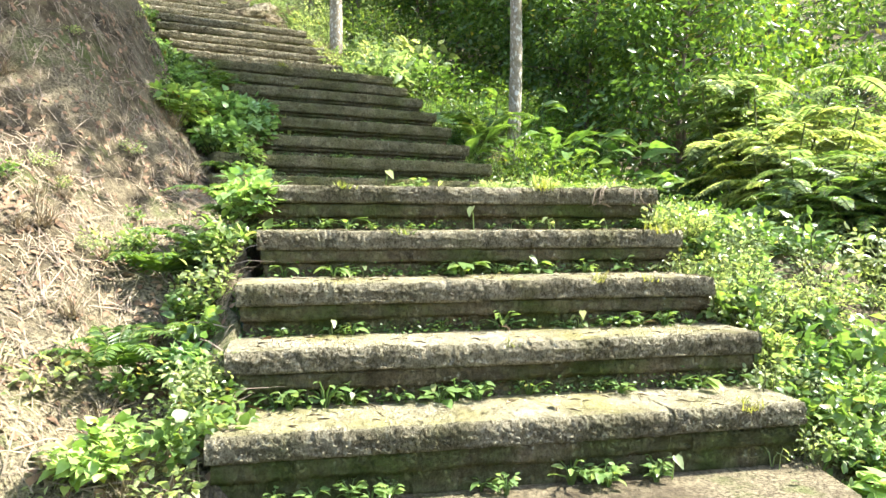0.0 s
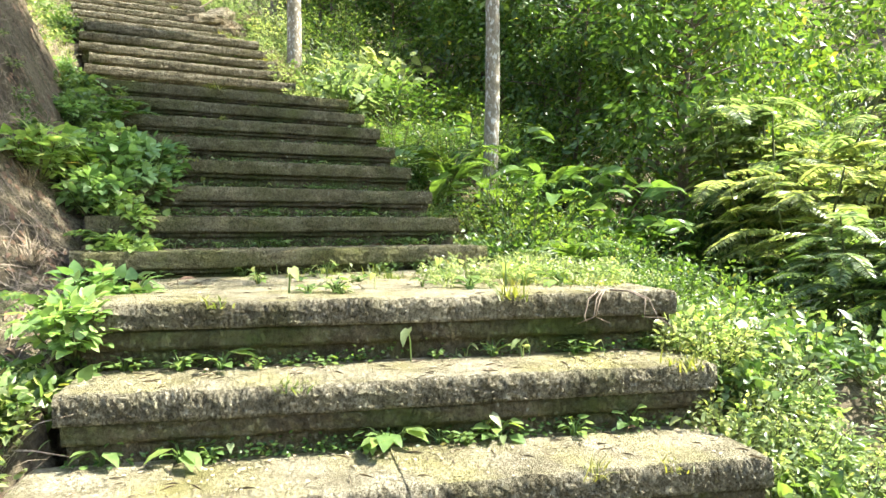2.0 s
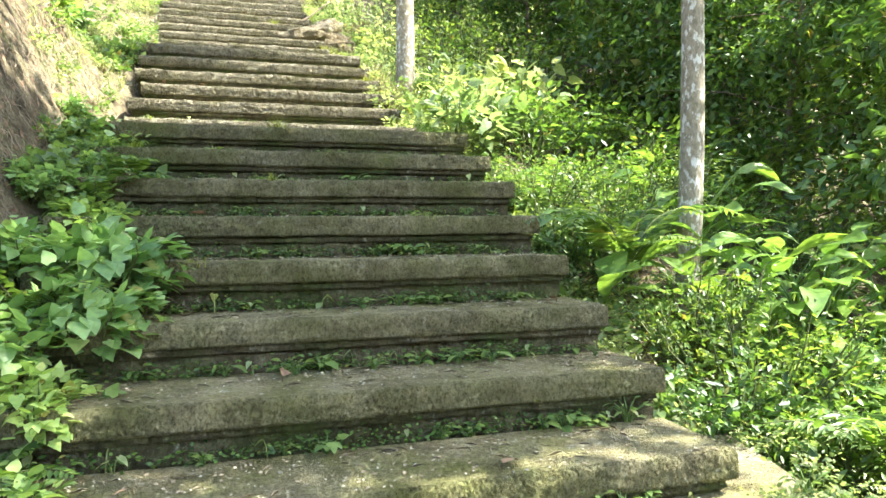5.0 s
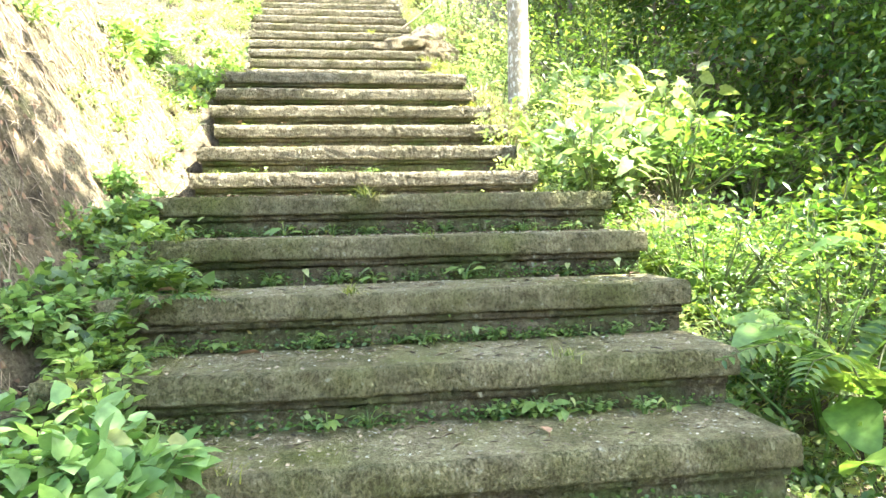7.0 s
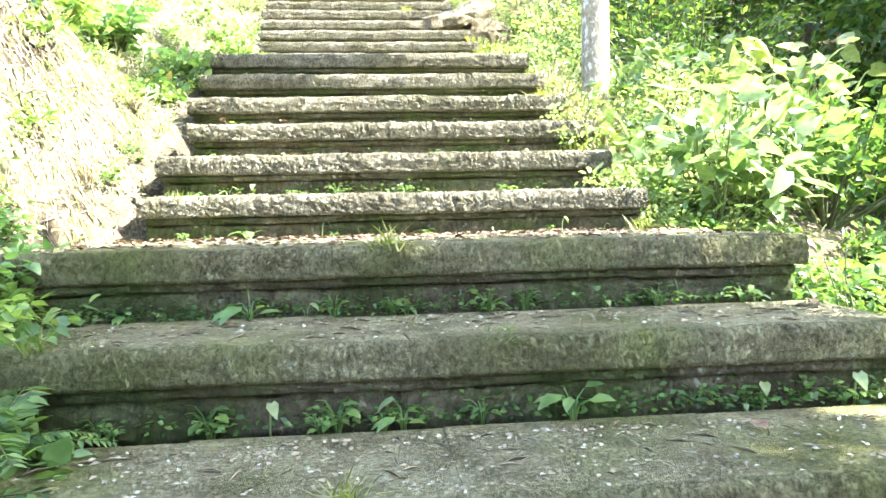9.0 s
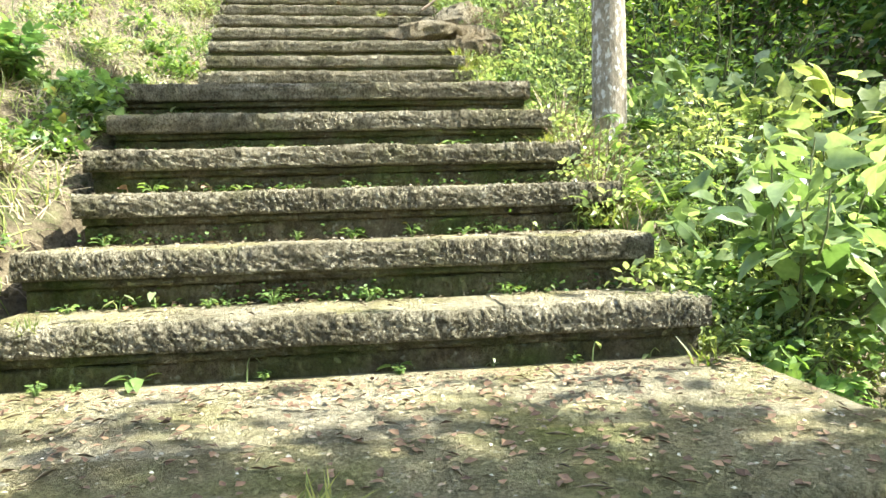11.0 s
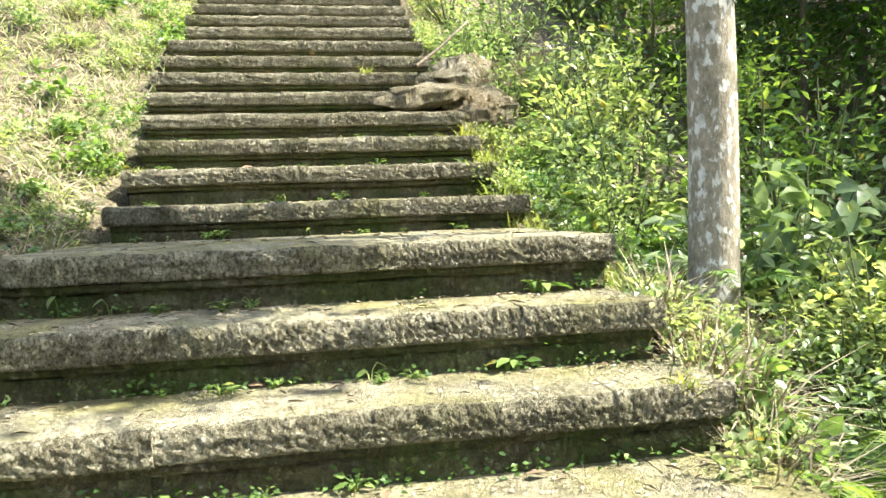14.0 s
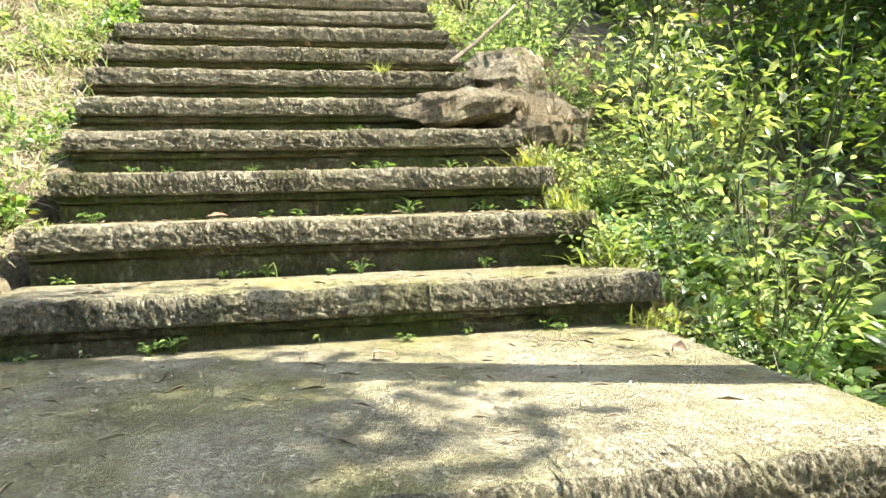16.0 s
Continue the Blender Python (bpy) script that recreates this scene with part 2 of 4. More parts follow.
PB = np.array([(-50, 1.385), (5.3, 1.385)] + [(s[0], s[1]) for s in STEPS_B] + [(9.55, 3.115)] + [(s[0], s[1]) for s in STEPS_C]
              + [(12.8, 4.445)] + [(s[0], s[1]) for s in STEPS_D] + [(40, 15.0), (200, 60.0)])


def smooth(a, b, t):
    t = np.clip((np.asarray(t, float) - a) / (b - a), 0, 1)
    return t * t * (3 - 2 * t)


def wave(x, y, seed=0.0):
    x, y = np.asarray(x, float), np.asarray(y, float)
    s = 0
    for k, (f, a) in enumerate(((0.7, 0.5), (1.7, 0.25), (3.9, 0.13), (8.3, 0.07))):
        s = s + a * np.sin(f * (x * math.cos(1.3 * k + seed) + y * math.sin(1.3 * k + seed)) + 2.1 * k + seed) * np.cos(f * 0.8 * (y * math.cos(0.7 * k - seed) - x * math.sin(0.9 * k)) + k)
    return s


def land(x, y):
    """Height of the ground at x, y."""
    x, y = np.asarray(x, float), np.asarray(y, float)
    u, v = uv(x, y)
    ua, va = uva(x, y)
    upper = v > 5.3
    base = np.where(upper, np.interp(v, PB[:, 0], PB[:, 1]), np.interp(va, PA[:, 0], PA[:, 1]))
    left = np.maximum(np.where(upper, 0.99 - u, -0.26 - ua), 0)
    right = np.maximum(np.where(upper, u - 3.55 + 0.035 * np.clip(v - 9, 0, 9), ua - 2.26), 0)
    # the bank on the left of the lower flights
    k = (1.15 + 0.5 * smooth(6.2, 7.2, v)) * smooth(5.0, 6.3, v) * (1 - smooth(10.2, 11.5, v))
    rise = k * np.maximum(left - 0.1, 0)
    rise = 3.4 * (1 - np.exp(-rise / 2.6)) * (1 + 0.12 * smooth(0, 1, left))
    z = base + rise + 0.16 * left * smooth(10.5, 12, v)
    z = z - 0.42 * smooth(0.02, 0.35, left) * (1 - smooth(4.5, 5.4, v)) * smooth(0.3, 0.9, base) + 0.45 * np.maximum(left - 0.7, 0) * (1 - smooth(5.0, 6.3, v))
    # the fall on the right, and far slopes beyond it
    fall = np.minimum(np.where(upper, 0.3, 0.1 + 0.2 * smooth(1.0, 2.5, right)) * right, 2.2)
    z = z - fall + 0.42 * np.maximum(right - 16, 0)
    off = left + right
    z = z - 0.2 * (1 - smooth(0.3, 1.2, left)) - 0.3 * smooth(0.0, 0.06, right) * (1 - 0.5 * smooth(0.5, 1.5, right)) * np.where(upper, 1.0 - 0.5 * smooth(9.2, 10.0, v), 0.45)
    z = z + 0.22 * wave(x, y) * smooth(0.2, 1.5, off) + 0.09 * wave(3 * x, 3 * y, 2.0) * smooth(0.05, 0.5, off) + 0.07 * wave(8 * x, 8 * y, 1.0) * smooth(0.1, 0.6, left)
    return z


def bed(x, y):
    """The ground with the trench in which the stairs lie."""
    x, y = np.asarray(x, float), np.asarray(y, float)
    u, v = uv(x, y)
    ua, va = uva(x, y)
    z = land(x, y)
    in_b = (v > 5.5) & (v < 21.4) & (u > 0.99) & (u < 3.55 - 0.035 * np.clip(v - 9, 0, 9))
    in_a = (va > 2.84) & (v < 5.6) & (ua > -0.26) & (ua < 2.26)
    foot = (va > 2.3) & (va <= 2.97) & (ua > -0.32) & (ua < 2.32)
    z = np.where(foot, 0.05, z)
    return np.where(in_b, z - 0.42, np.where(in_a & ~foot, z - 0.45, z))


# ---------------------------------------------------------------- mesh helpers
def mesh_data(name, verts, faces, material, smooth_faces=True):
    me = bpy.data.meshes.new(name)
    me.from_pydata([tuple(p) for p in verts], [], [tuple(f) for f in faces])
    if smooth_faces:
        me.polygons.foreach_set("use_smooth", [True] * len(me.polygons))
    me.materials.append(material)
    me.update()
    return me


SOFT = ("stem", "foliage", "frond", "crown", "blade")


def part(name, data, parent, label="", m=None):
    ob = new(name, data)
    ob.parent = parent
    if name in SOFT:
        ob["kind"] = "stuff"
    if m is not None:
        ob.matrix_basis = m
    if label:
        ob["label"] = label
    return ob


class Shape:
    """Collects vertices and faces of one mesh."""

    def __init__(self):
        self.v, self.f, self.n = [], [], 0

    def put(self, verts, faces):
        self.v.append(np.asarray(verts, float))
        self.f.extend([tuple(i + self.n for i in f) for f in faces])
        self.n += len(verts)

    def tube(self, pts, r0, r1, sides=5, cap=True):
        pts = np.asarray(pts, float)
        n = len(pts)
        t = np.gradient(pts, axis=0)
        t /= np.linalg.norm(t, axis=1)[:, None] + 1e-9
        ref = np.array([1.0, 0, 0]) if abs(t[0][2]) > 0.8 else np.array([0, 0, 1.0])
        rings = []
        for i in range(n):
            a = np.cross(t[i], ref)
            a /= np.linalg.norm(a) + 1e-9
            b = np.cross(t[i], a)
            r = r0 + (r1 - r0) * i / (n - 1)
            ang = np.arange(sides) * 2 * math.pi / sides
            rings.append(pts[i] + r * (np.cos(ang)[:, None] * a + np.sin(ang)[:, None] * b))
        faces = [(i * sides + j, i * sides + (j + 1) % sides, (i + 1) * sides + (j + 1) % sides, (i + 1) * sides + j) for i in range(n - 1) for j in range(sides)]
        if cap:
            faces.append(tuple((n - 1) * sides + j for j in range(sides)))
        self.put(np.concatenate(rings), faces)

    def leaves(self, P, D, N, L, W, kind="simple"):
        P, D, N = (np.asarray(a, float).reshape(-1, 3) for a in (P, D, N))
        n = len(P)
        if not n:
            return
        L, W = np.broadcast_to(np.asarray(L, float), n), np.broadcast_to(np.asarray(W, float), n)
        D = D / (np.linalg.norm(D, axis=1)[:, None] + 1e-9)
        S = np.cross(D, N)
        S /= np.linalg.norm(S, axis=1)[:, None] + 1e-9
        N = np.cross(S, D)
        tv, tf = LEAVES[kind]
        tv = np.array(tv, float)
        out = P[:, None] + D[:, None] * (tv[None, :, 0:1] * L[:, None, None]) + S[:, None] * (tv[None, :, 1:2] * W[:, None, None]) + N[:, None] * (tv[None, :, 2:3] * L[:, None, None])
        k = len(tv)
        self.v.append(out.reshape(-1, 3))
        for i in range(n):
            o = self.n + i * k
            self.f.extend([tuple(j + o for j in f) for f in tf])
        self.n += n * k

    def data(self, name, material, smooth_faces=True):
        return mesh_data(name, np.concatenate(self.v), self.f, material, smooth_faces)


LEAVES = {
    "simple": ([(0, 0, 0), (0.45, 0.5, 0.07), (1, 0, -0.08), (0.45, -0.5, 0.07)], [(0, 1, 2), (0, 2, 3)]),
    "ovate": ([(0, 0, 0), (0.34, 0.48, 0.06), (0.36, 0, 0.0), (0.34, -0.48, 0.06), (0.72, 0.3, 0.0), (0.72, 0, -0.05), (0.72, -0.3, 0.0), (1, 0, -0.16)],
              [(0, 1, 2), (0, 2, 3), (1, 4, 5, 2), (2, 5, 6, 3), (4, 7, 5), (5, 7, 6)]),
    "heart": ([(0, 0, 0), (-0.1, 0.3, 0.05), (0.22, 0.52, 0.06), (0.3, 0, -0.01), (0.22, -0.52, 0.06), (-0.1, -0.3, 0.05), (0.62, 0.32, 0.0), (0.65, 0, -0.06), (0.62, -0.32, 0.0), (1, 0, -0.2)],
              [(0, 1, 2, 3), (0, 3, 4, 5), (2, 6, 7, 3), (3, 7, 8, 4), (6, 9, 7), (7, 9, 8)]),
    "blade": ([(0, 0.5, 0), (0, -0.5, 0), (0.5, 0.4, 0.0), (0.5, -0.4, 0.0), (1, 0, -0.22)], [(0, 2, 3, 1), (2, 4, 3)]),
}


def large_leaf(rows=8):
    """A long blade with a sunk midrib, wavy edges and a drooping tip."""
    verts, faces = [], []
    for i in range(rows):
        t = i / (rows - 1)
        w = 0.5 * math.sin(math.pi * min(0.04 + 0.96 * t ** 0.8, 1.0)) ** 0.8
        for s in (-1, -0.5, 0, 0.5, 1):
            verts.append((t, s * w, 0.16 * t - 0.42 * t * t + 0.1 * abs(s) * w + 0.025 * math.sin(9 * t + 4 * s) * abs(s)))
    for i in range(rows - 1):
        for j in range(4):
            faces.append((i * 5 + j, (i + 1) * 5 + j, (i + 1) * 5 + j + 1, i * 5 + j + 1))
    return verts, faces


LEAVES["large"] = large_leaf()


def rand_dirs(n, lo=-0.2, hi=1.0):
    a = rng.uniform(0, 2 * math.pi, n)
    z = rng.uniform(lo, hi, n)
    r = np.sqrt(np.maximum(1 - np.clip(z, -0.99, 0.99) ** 2, 0))
    return np.stack([r * np.cos(a), r * np.sin(a), z], 1)


def thing(name, label, category, group="", kind=""):
    return tagged(new(name), label, category, group, kind)


# ---------------------------------------------------------------- the ground
def ground_sheet():
    xs = np.concatenate([-np.geomspace(300, 7.2, 26), np.arange(-7, 6.01, 0.1), np.geomspace(6.2, 400, 40)])
    ys = np.concatenate([-np.geomspace(300, 2.2, 22), np.arange(-2, 22.01, 0.12), np.geomspace(22.3, 400, 34)])
    X, Y = np.meshgrid(xs, ys)
    Z = bed(X, Y)
    nx, ny = len(xs), len(ys)
    verts = np.stack([X.ravel(), Y.ravel(), Z.ravel()], 1)
    faces = [(j * nx + i, j * nx + i + 1, (j + 1) * nx + i + 1, (j + 1) * nx + i) for j in range(ny - 1) for i in range(nx - 1)]
    ob = new("ground", mesh_data("ground", verts, faces, M_SOIL))
    tagged(ob, "brown earth hillside with dry straw and moss beside the stairs", "ground", kind="structure")
    return ob


ground_sheet()


# ---------------------------------------------------------------- the stairs
def stone_mesh(name, depth, height, nose, seed, material, rough, seg=6, face_material=None, fine=2):
    """A stone one metre long along x, its top at z = 0, its worn front at y = 0."""
    r = random.Random(seed)
    prof = [(depth, 0.0), (depth * 0.5, 0.0), (nose * 5, 0.001), (nose * 2.6, 0.001), (nose * 1.6, 0.0), (nose * 0.9, -nose * 0.1), (nose * 0.25, -nose * 0.6), (0.0, -nose * 1.6)]
    down = np.linspace(nose * 1.6, height, fine + 2)[1:]
    front = len(prof) + len(down) - 1
    prof += [(0.008 if d > height * 0.98 else -0.002, -d) for d in down] + [(depth, -height)]
    k = len(prof)
    g = np.random.default_rng(seed + 1000)
    grit = g.normal(0, 1, (seg + 1, k))
    lumps = g.normal(0, 1, (seg + 1, k))
    for turn in range(2):
        lumps = (lumps + np.roll(lumps, 1, 0) + np.roll(lumps, -1, 0) + np.roll(lumps, 1, 1) + np.roll(lumps, -1, 1)) / 2.6
    chips = np.clip(np.interp(np.arange(seg + 1), np.linspace(0, seg, 9), g.normal(0, 1, 9)), -1.6, 1.2)
    off = rough * (0.9 * grit + 0.22 * lumps)
    verts = []
    for i in range(seg + 1):
        x = i / seg + (r.uniform(-0.25, 0.25) / seg if 0 < i < seg else 0)
        for j, (py, pz) in enumerate(prof):
            d = float(np.clip(off[i, j], -2.2 * rough, 2.2 * rough)) if 1 < j <= front else 0.0
            worn = rough * 0.9 * chips[i] if 3 < j < 8 else 0.0
            verts.append((x, py - d * (1.0 if j > 4 else 0.1) - worn * 0.6, pz + (d * 0.5 + worn if 1 < j < 7 else 0)))
    faces = [(i * k + j, i * k + (j + 1) % k, (i + 1) * k + (j + 1) % k, (i + 1) * k + j) for i in range(seg) for j in range(k)]
    faces += [tuple(range(k))[::-1], tuple(seg * k + j for j in range(k))]
    me = mesh_data(name, verts, faces, material, True)
    # The front strip takes the shade-toned colour, the top keeps the lighter one.
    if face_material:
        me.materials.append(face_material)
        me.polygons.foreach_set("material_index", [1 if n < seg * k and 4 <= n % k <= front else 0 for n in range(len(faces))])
    bm = bmesh.new()
    bm.from_mesh(me)
    bmesh.ops.recalc_face_normals(bm, faces=bm.faces)
    for e in bm.edges:
        if any(len(f.verts) > 4 for f in e.link_faces) or e.calc_face_angle(0) > 1.2:
            e.smooth = False
    bm.to_mesh(me)
    bm.free()
    return me


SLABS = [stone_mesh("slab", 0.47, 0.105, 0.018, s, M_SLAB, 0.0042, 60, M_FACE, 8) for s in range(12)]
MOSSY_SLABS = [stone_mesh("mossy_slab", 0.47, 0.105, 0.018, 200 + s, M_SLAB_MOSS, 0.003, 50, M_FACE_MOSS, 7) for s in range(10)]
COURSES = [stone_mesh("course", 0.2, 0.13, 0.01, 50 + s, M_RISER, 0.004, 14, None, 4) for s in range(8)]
PAVERS = [stone_mesh("paver", 0.395, 0.08, 0.008, 90 + s, M_SLAB, 0.004, 8) for s in range(6)]


def row_of_stones(kind, meshes, parent, x0, x1, y, z, lo, hi, sy=1.0, sz=1.0, wob=0.006):
    x = x0
    while x < x1 - 0.02:
        w = rnd.uniform(lo, hi)
        if x + w > x1 - lo * 0.6:
            w = x1 - x
        m = pose(x, y + rnd.uniform(-wob, wob), z + rnd.uniform(-wob, wob) * 0.5, rnd.uniform(-0.5, 0.5), rnd.uniform(-0.25, 0.25), rnd.uniform(-0.3, 0.3)) @ Matrix.Diagonal((w, sy, sz, 1))
        part(kind, rnd.choice(meshes), parent, m=m)
        x += w


def step(row, below, angle, axes, label, double=False, landing=0.0, slabs=SLABS):
    v, z, u0, u1 = row
    drop = z - below
    place = axes(0, v)
    # the earth core, set back behind the stones
    w, back = u1 - u0, 0.46 + landing
    verts = [(u0 + 0.06, 0.13, -drop - 0.3), (u1 - 0.06, 0.13, -drop - 0.3), (u1 - 0.06, back, -drop - 0.3), (u0 + 0.06, back, -drop - 0.3)]
    verts += [(a, b, -0.06) for a, b, c in verts]
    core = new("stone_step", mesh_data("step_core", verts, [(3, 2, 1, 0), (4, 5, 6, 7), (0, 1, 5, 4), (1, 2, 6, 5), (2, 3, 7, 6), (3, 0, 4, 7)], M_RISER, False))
    core.matrix_basis = pose(place[0], place[1], z, 0, 0, math.degrees(angle))
    tagged(core, label, "stone step", "steps of the stairway")
    row_of_stones("slab", slabs, core, u0, u1, 0.0, 0.0, 0.32, 0.8, 1.0, 1.0, 0.004)
    rest = drop - 0.105 + 0.03
    # Courses below the overhang, in the riser colour with shade toned in.
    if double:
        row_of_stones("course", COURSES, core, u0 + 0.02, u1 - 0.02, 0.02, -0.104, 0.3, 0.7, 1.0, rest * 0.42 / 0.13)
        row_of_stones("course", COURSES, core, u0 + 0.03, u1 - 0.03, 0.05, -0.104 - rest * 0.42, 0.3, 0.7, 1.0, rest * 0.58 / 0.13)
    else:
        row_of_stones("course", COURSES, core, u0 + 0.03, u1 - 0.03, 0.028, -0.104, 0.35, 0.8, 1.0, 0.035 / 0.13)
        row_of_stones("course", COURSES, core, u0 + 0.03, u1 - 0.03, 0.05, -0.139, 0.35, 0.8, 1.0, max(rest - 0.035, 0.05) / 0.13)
    y = 0.46
    while y < landing + 0.3:
        row_of_stones("paver", PAVERS, core, u0 + 0.02, u1 - 0.02, y, -0.006, 0.5, 1.2, 1.0, 1.0, 0.002)
        y += 0.39
    return core


below = 0.07
for i, row in enumerate(STEPS_A):
    last = i == len(STEPS_A) - 1
    step(row, below, ANG_A, xya, "wide worn stone landing step overgrown with bright weeds" if last else "wide worn sandstone step with lit tread and mossy riser toned dark for shade", True, 2.3 if last else 0.0)
    below = row[1]
for flight, text, deep in ((STEPS_B, "dark mossy stone step in dappled shade", 1.0), (STEPS_C, "rough sunlit stone step with rounded worn nosing", 1.2), (STEPS_D, "pale weathered stone step with rough rounded nosing", 0.5)):
    for i, row in enumerate(flight):
        last = i == len(flight) - 1
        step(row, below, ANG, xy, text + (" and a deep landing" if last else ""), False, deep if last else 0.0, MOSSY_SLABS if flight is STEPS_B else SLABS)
        below = row[1]


# ---------------------------------------------------------------- plants: the kinds
def leafy(n, leaf, height, kind, material, narrow=0.6, droop=(-0.3, 0.4), stalk=0.003):
    """Single leaves, each with its stalk, from one root."""
    out = []
    for k in range(n):
        l = Shape()
        a = 2 * math.pi * k / n + rng.uniform(-0.5, 0.5)
        h, lean = rng.uniform(0.3, 1.0) * height, rng.uniform(0.3, 0.9) * height * 0.8
        tip = np.array([math.cos(a) * lean, math.sin(a) * lean, h])
        l.tube([(0, 0, -0.03), tip * [0.4, 0.4, 0.65], tip], stalk * 1.4, stalk * 0.7, 4, False)
        L = leaf * rng.uniform(0.6, 1.15)
        l.leaves([tip], [(math.cos(a), math.sin(a), rng.uniform(*droop))], np.array([[0, 0, 1.0]]) + rng.normal(0, 0.25, (1, 3)), L, L * narrow, kind)
        out.append(l.data("leaf", material))
    return out


def bush(size, stems, per, leaf, kind, material, flat=0.8, narrow=0.55, up=0.35):
    """A bush: curved stems with side shoots, all set with leaves."""
    s, l = Shape(), Shape()
    P, D, N, L = [], [], [], []
    for k in range(stems):
        a, reach = rng.uniform(0, 2 * math.pi), size * math.sqrt(rng.uniform(0.02, 1.0)) * 0.62
        top = size * flat * rng.uniform(0.55, 1.0) * (1.05 - 0.45 * reach / size)
        c, q = math.cos(a), math.sin(a)
        t = np.linspace(0, 1, 6)[:, None]
        end = np.array([c * reach, q * reach, top])
        pts = np.array([0, 0, -0.05]) * (1 - t) + end * t + np.array([c, q, 0]) * reach * 0.15 * np.sin(t * math.pi) + rng.normal(0, 0.02 * size, (6, 3)) * t
        s.tube(pts, 0.011 * size + 0.002, 0.003, 4, False)
        m = per
        f = rng.uniform(0.25, 1.0, m) ** 0.7
        at = np.stack([np.interp(f, t[:, 0], pts[:, j]) for j in range(3)], 1)
        spread = rand_dirs(m, -0.35, 0.9)
        off = rng.uniform(0.02, 0.22, m)[:, None] * size * spread
        P.append(at + off)
        D.append(spread + np.array([c, q, 0]) * 0.4 + rng.normal(0, 0.3, (m, 3)) + np.array([0, 0, -0.15]))
        N.append(np.array([0, 0, 1.0]) * up * 2 + rng.normal(0, 0.5, (m, 3)) + np.array([0.35, 0.1, 0.3]))
        L.append(leaf * rng.uniform(0.55, 1.2, m))
    L = np.concatenate(L)
    l.leaves(np.concatenate(P), np.concatenate(D), np.concatenate(N), L, L * narrow, kind)
    return s.data("stem", M_STEM), l.data("foliage", material)


def frond_plant(n, length, rise, material, pairs=14, width=0.3):
    """Arching fronds with leaflets in pairs, as ferns and feathery shrubs have."""
    s, l = Shape(), Shape()
    for k in range(n):
        a = 2 * math.pi * k / n + rng.uniform(-0.4, 0.4)
        ln = length * rng.uniform(0.7, 1.1)
        up = rise * rng.uniform(0.6, 1.15)
        t = np.linspace(0, 1, 8)
        r = ln * (0.15 * t + 0.75 * t ** 1.4)
        z = up * (1.9 * t - 1.25 * t ** 2.2)
        pts = np.stack([np.cos(a) * r, np.sin(a) * r, z - 0.03], 1) + rng.normal(0, 0.01 * ln, (8, 3)) * t[:, None]
        s.tube(pts, 0.006, 0.002, 3, False)
        f = np.linspace(0.18, 0.98, pairs)
        at = np.stack([np.interp(f, t, pts[:, j]) for j in range(3)], 1)
        along = np.gradient(at, axis=0)
        along /= np.linalg.norm(along, axis=1)[:, None]
        side = np.cross(along, [0, 0, 1.0])
        side /= np.linalg.norm(side, axis=1)[:, None] + 1e-9
        wl = width * ln * np.sin(np.clip(1.15 - f * 0.95, 0.08, 1) * math.pi / 2)
        for sg in (-1, 1):
            d = side * sg + along * 0.55 + np.array([0, 0, -0.18])
            l.leaves(at, d + rng.normal(0, 0.08, d.shape), np.cross(d, along) * sg + rng.normal(0, 0.15, d.shape), wl, 0.24 * wl + 0.006, "simple")
    return s.data("stem", M_STEM), l.data("frond", material)


def grass_tuft(n, length, material):
    l = Shape()
    d = rand_dirs(n, 0.35, 1.0)
    p = rng.normal(0, 0.035, (n, 3)) * [1, 1, 0]
    side = np.cross(d, [0, 0, 1.0]) + rng.normal(0, 0.1, (n, 3))
    l.leaves(p, d, np.cross(side, d), length * rng.uniform(0.5, 1.1, n), 0.008, "blade")
    return (l.data("blade", material),)


def tree(height, crown, leaf, count, material, trunk_r, bark, low=0.35, clumps=26):
    """Trunk, limbs and a crown of leaf clumps with gaps between them."""
    w, l = Shape(), Shape()
    t = np.linspace(0, 1, 9)
    bend = rng.normal(0, 0.03 * height, 2)
    trunk = np.stack([bend[0] * t ** 2 + 0.02 * height * np.sin(5 * t), bend[1] * t ** 2, -0.3 + (height * 0.92 + 0.3) * t], 1)
    w.tube(trunk, trunk_r, trunk_r * 0.22, 8)
    P, D, N = [], [], []
    per = count // clumps
    for c in range(clumps):
        f = rng.uniform(low, 1.0)
        base = np.array([np.interp(f * 0.9, t, trunk[:, j]) for j in range(3)])
        a = rng.uniform(0, 2 * math.pi)
        reach = crown * rng.uniform(0.35, 1.0) * math.sin(min(1.0, (1.12 - f) / (1.12 - low) * 0.75 + 0.25) * math.pi / 2)
        end = base + np.array([math.cos(a) * reach, math.sin(a) * reach, reach * rng.uniform(0.05, 0.55)])
        w.tube([base, (base + end) / 2 + [0, 0, 0.08 * reach], end], trunk_r * 0.25, 0.008, 4, False)
        size = crown * rng.uniform(0.22, 0.42)
        g = rand_dirs(per, -1, 1) * (rng.uniform(0, 1, per) ** 0.5)[:, None] * size * np.array([1.15, 1.15, 0.7])
        P.append(end + g)
        D.append(g / size + rng.normal(0, 0.5, (per, 3)) + [0, 0, -0.25])
        N.append(rng.normal(0, 0.5, (per, 3)) + [0.3, 0.1, 0.9])
    P, D, N = np.concatenate(P), np.concatenate(D), np.concatenate(N)
    L = leaf * rng.uniform(0.6, 1.2, len(P))
    l.leaves(P, D, N, L, L * 0.5, "simple")
    return w.data("trunk", bark), l.data("crown", material)


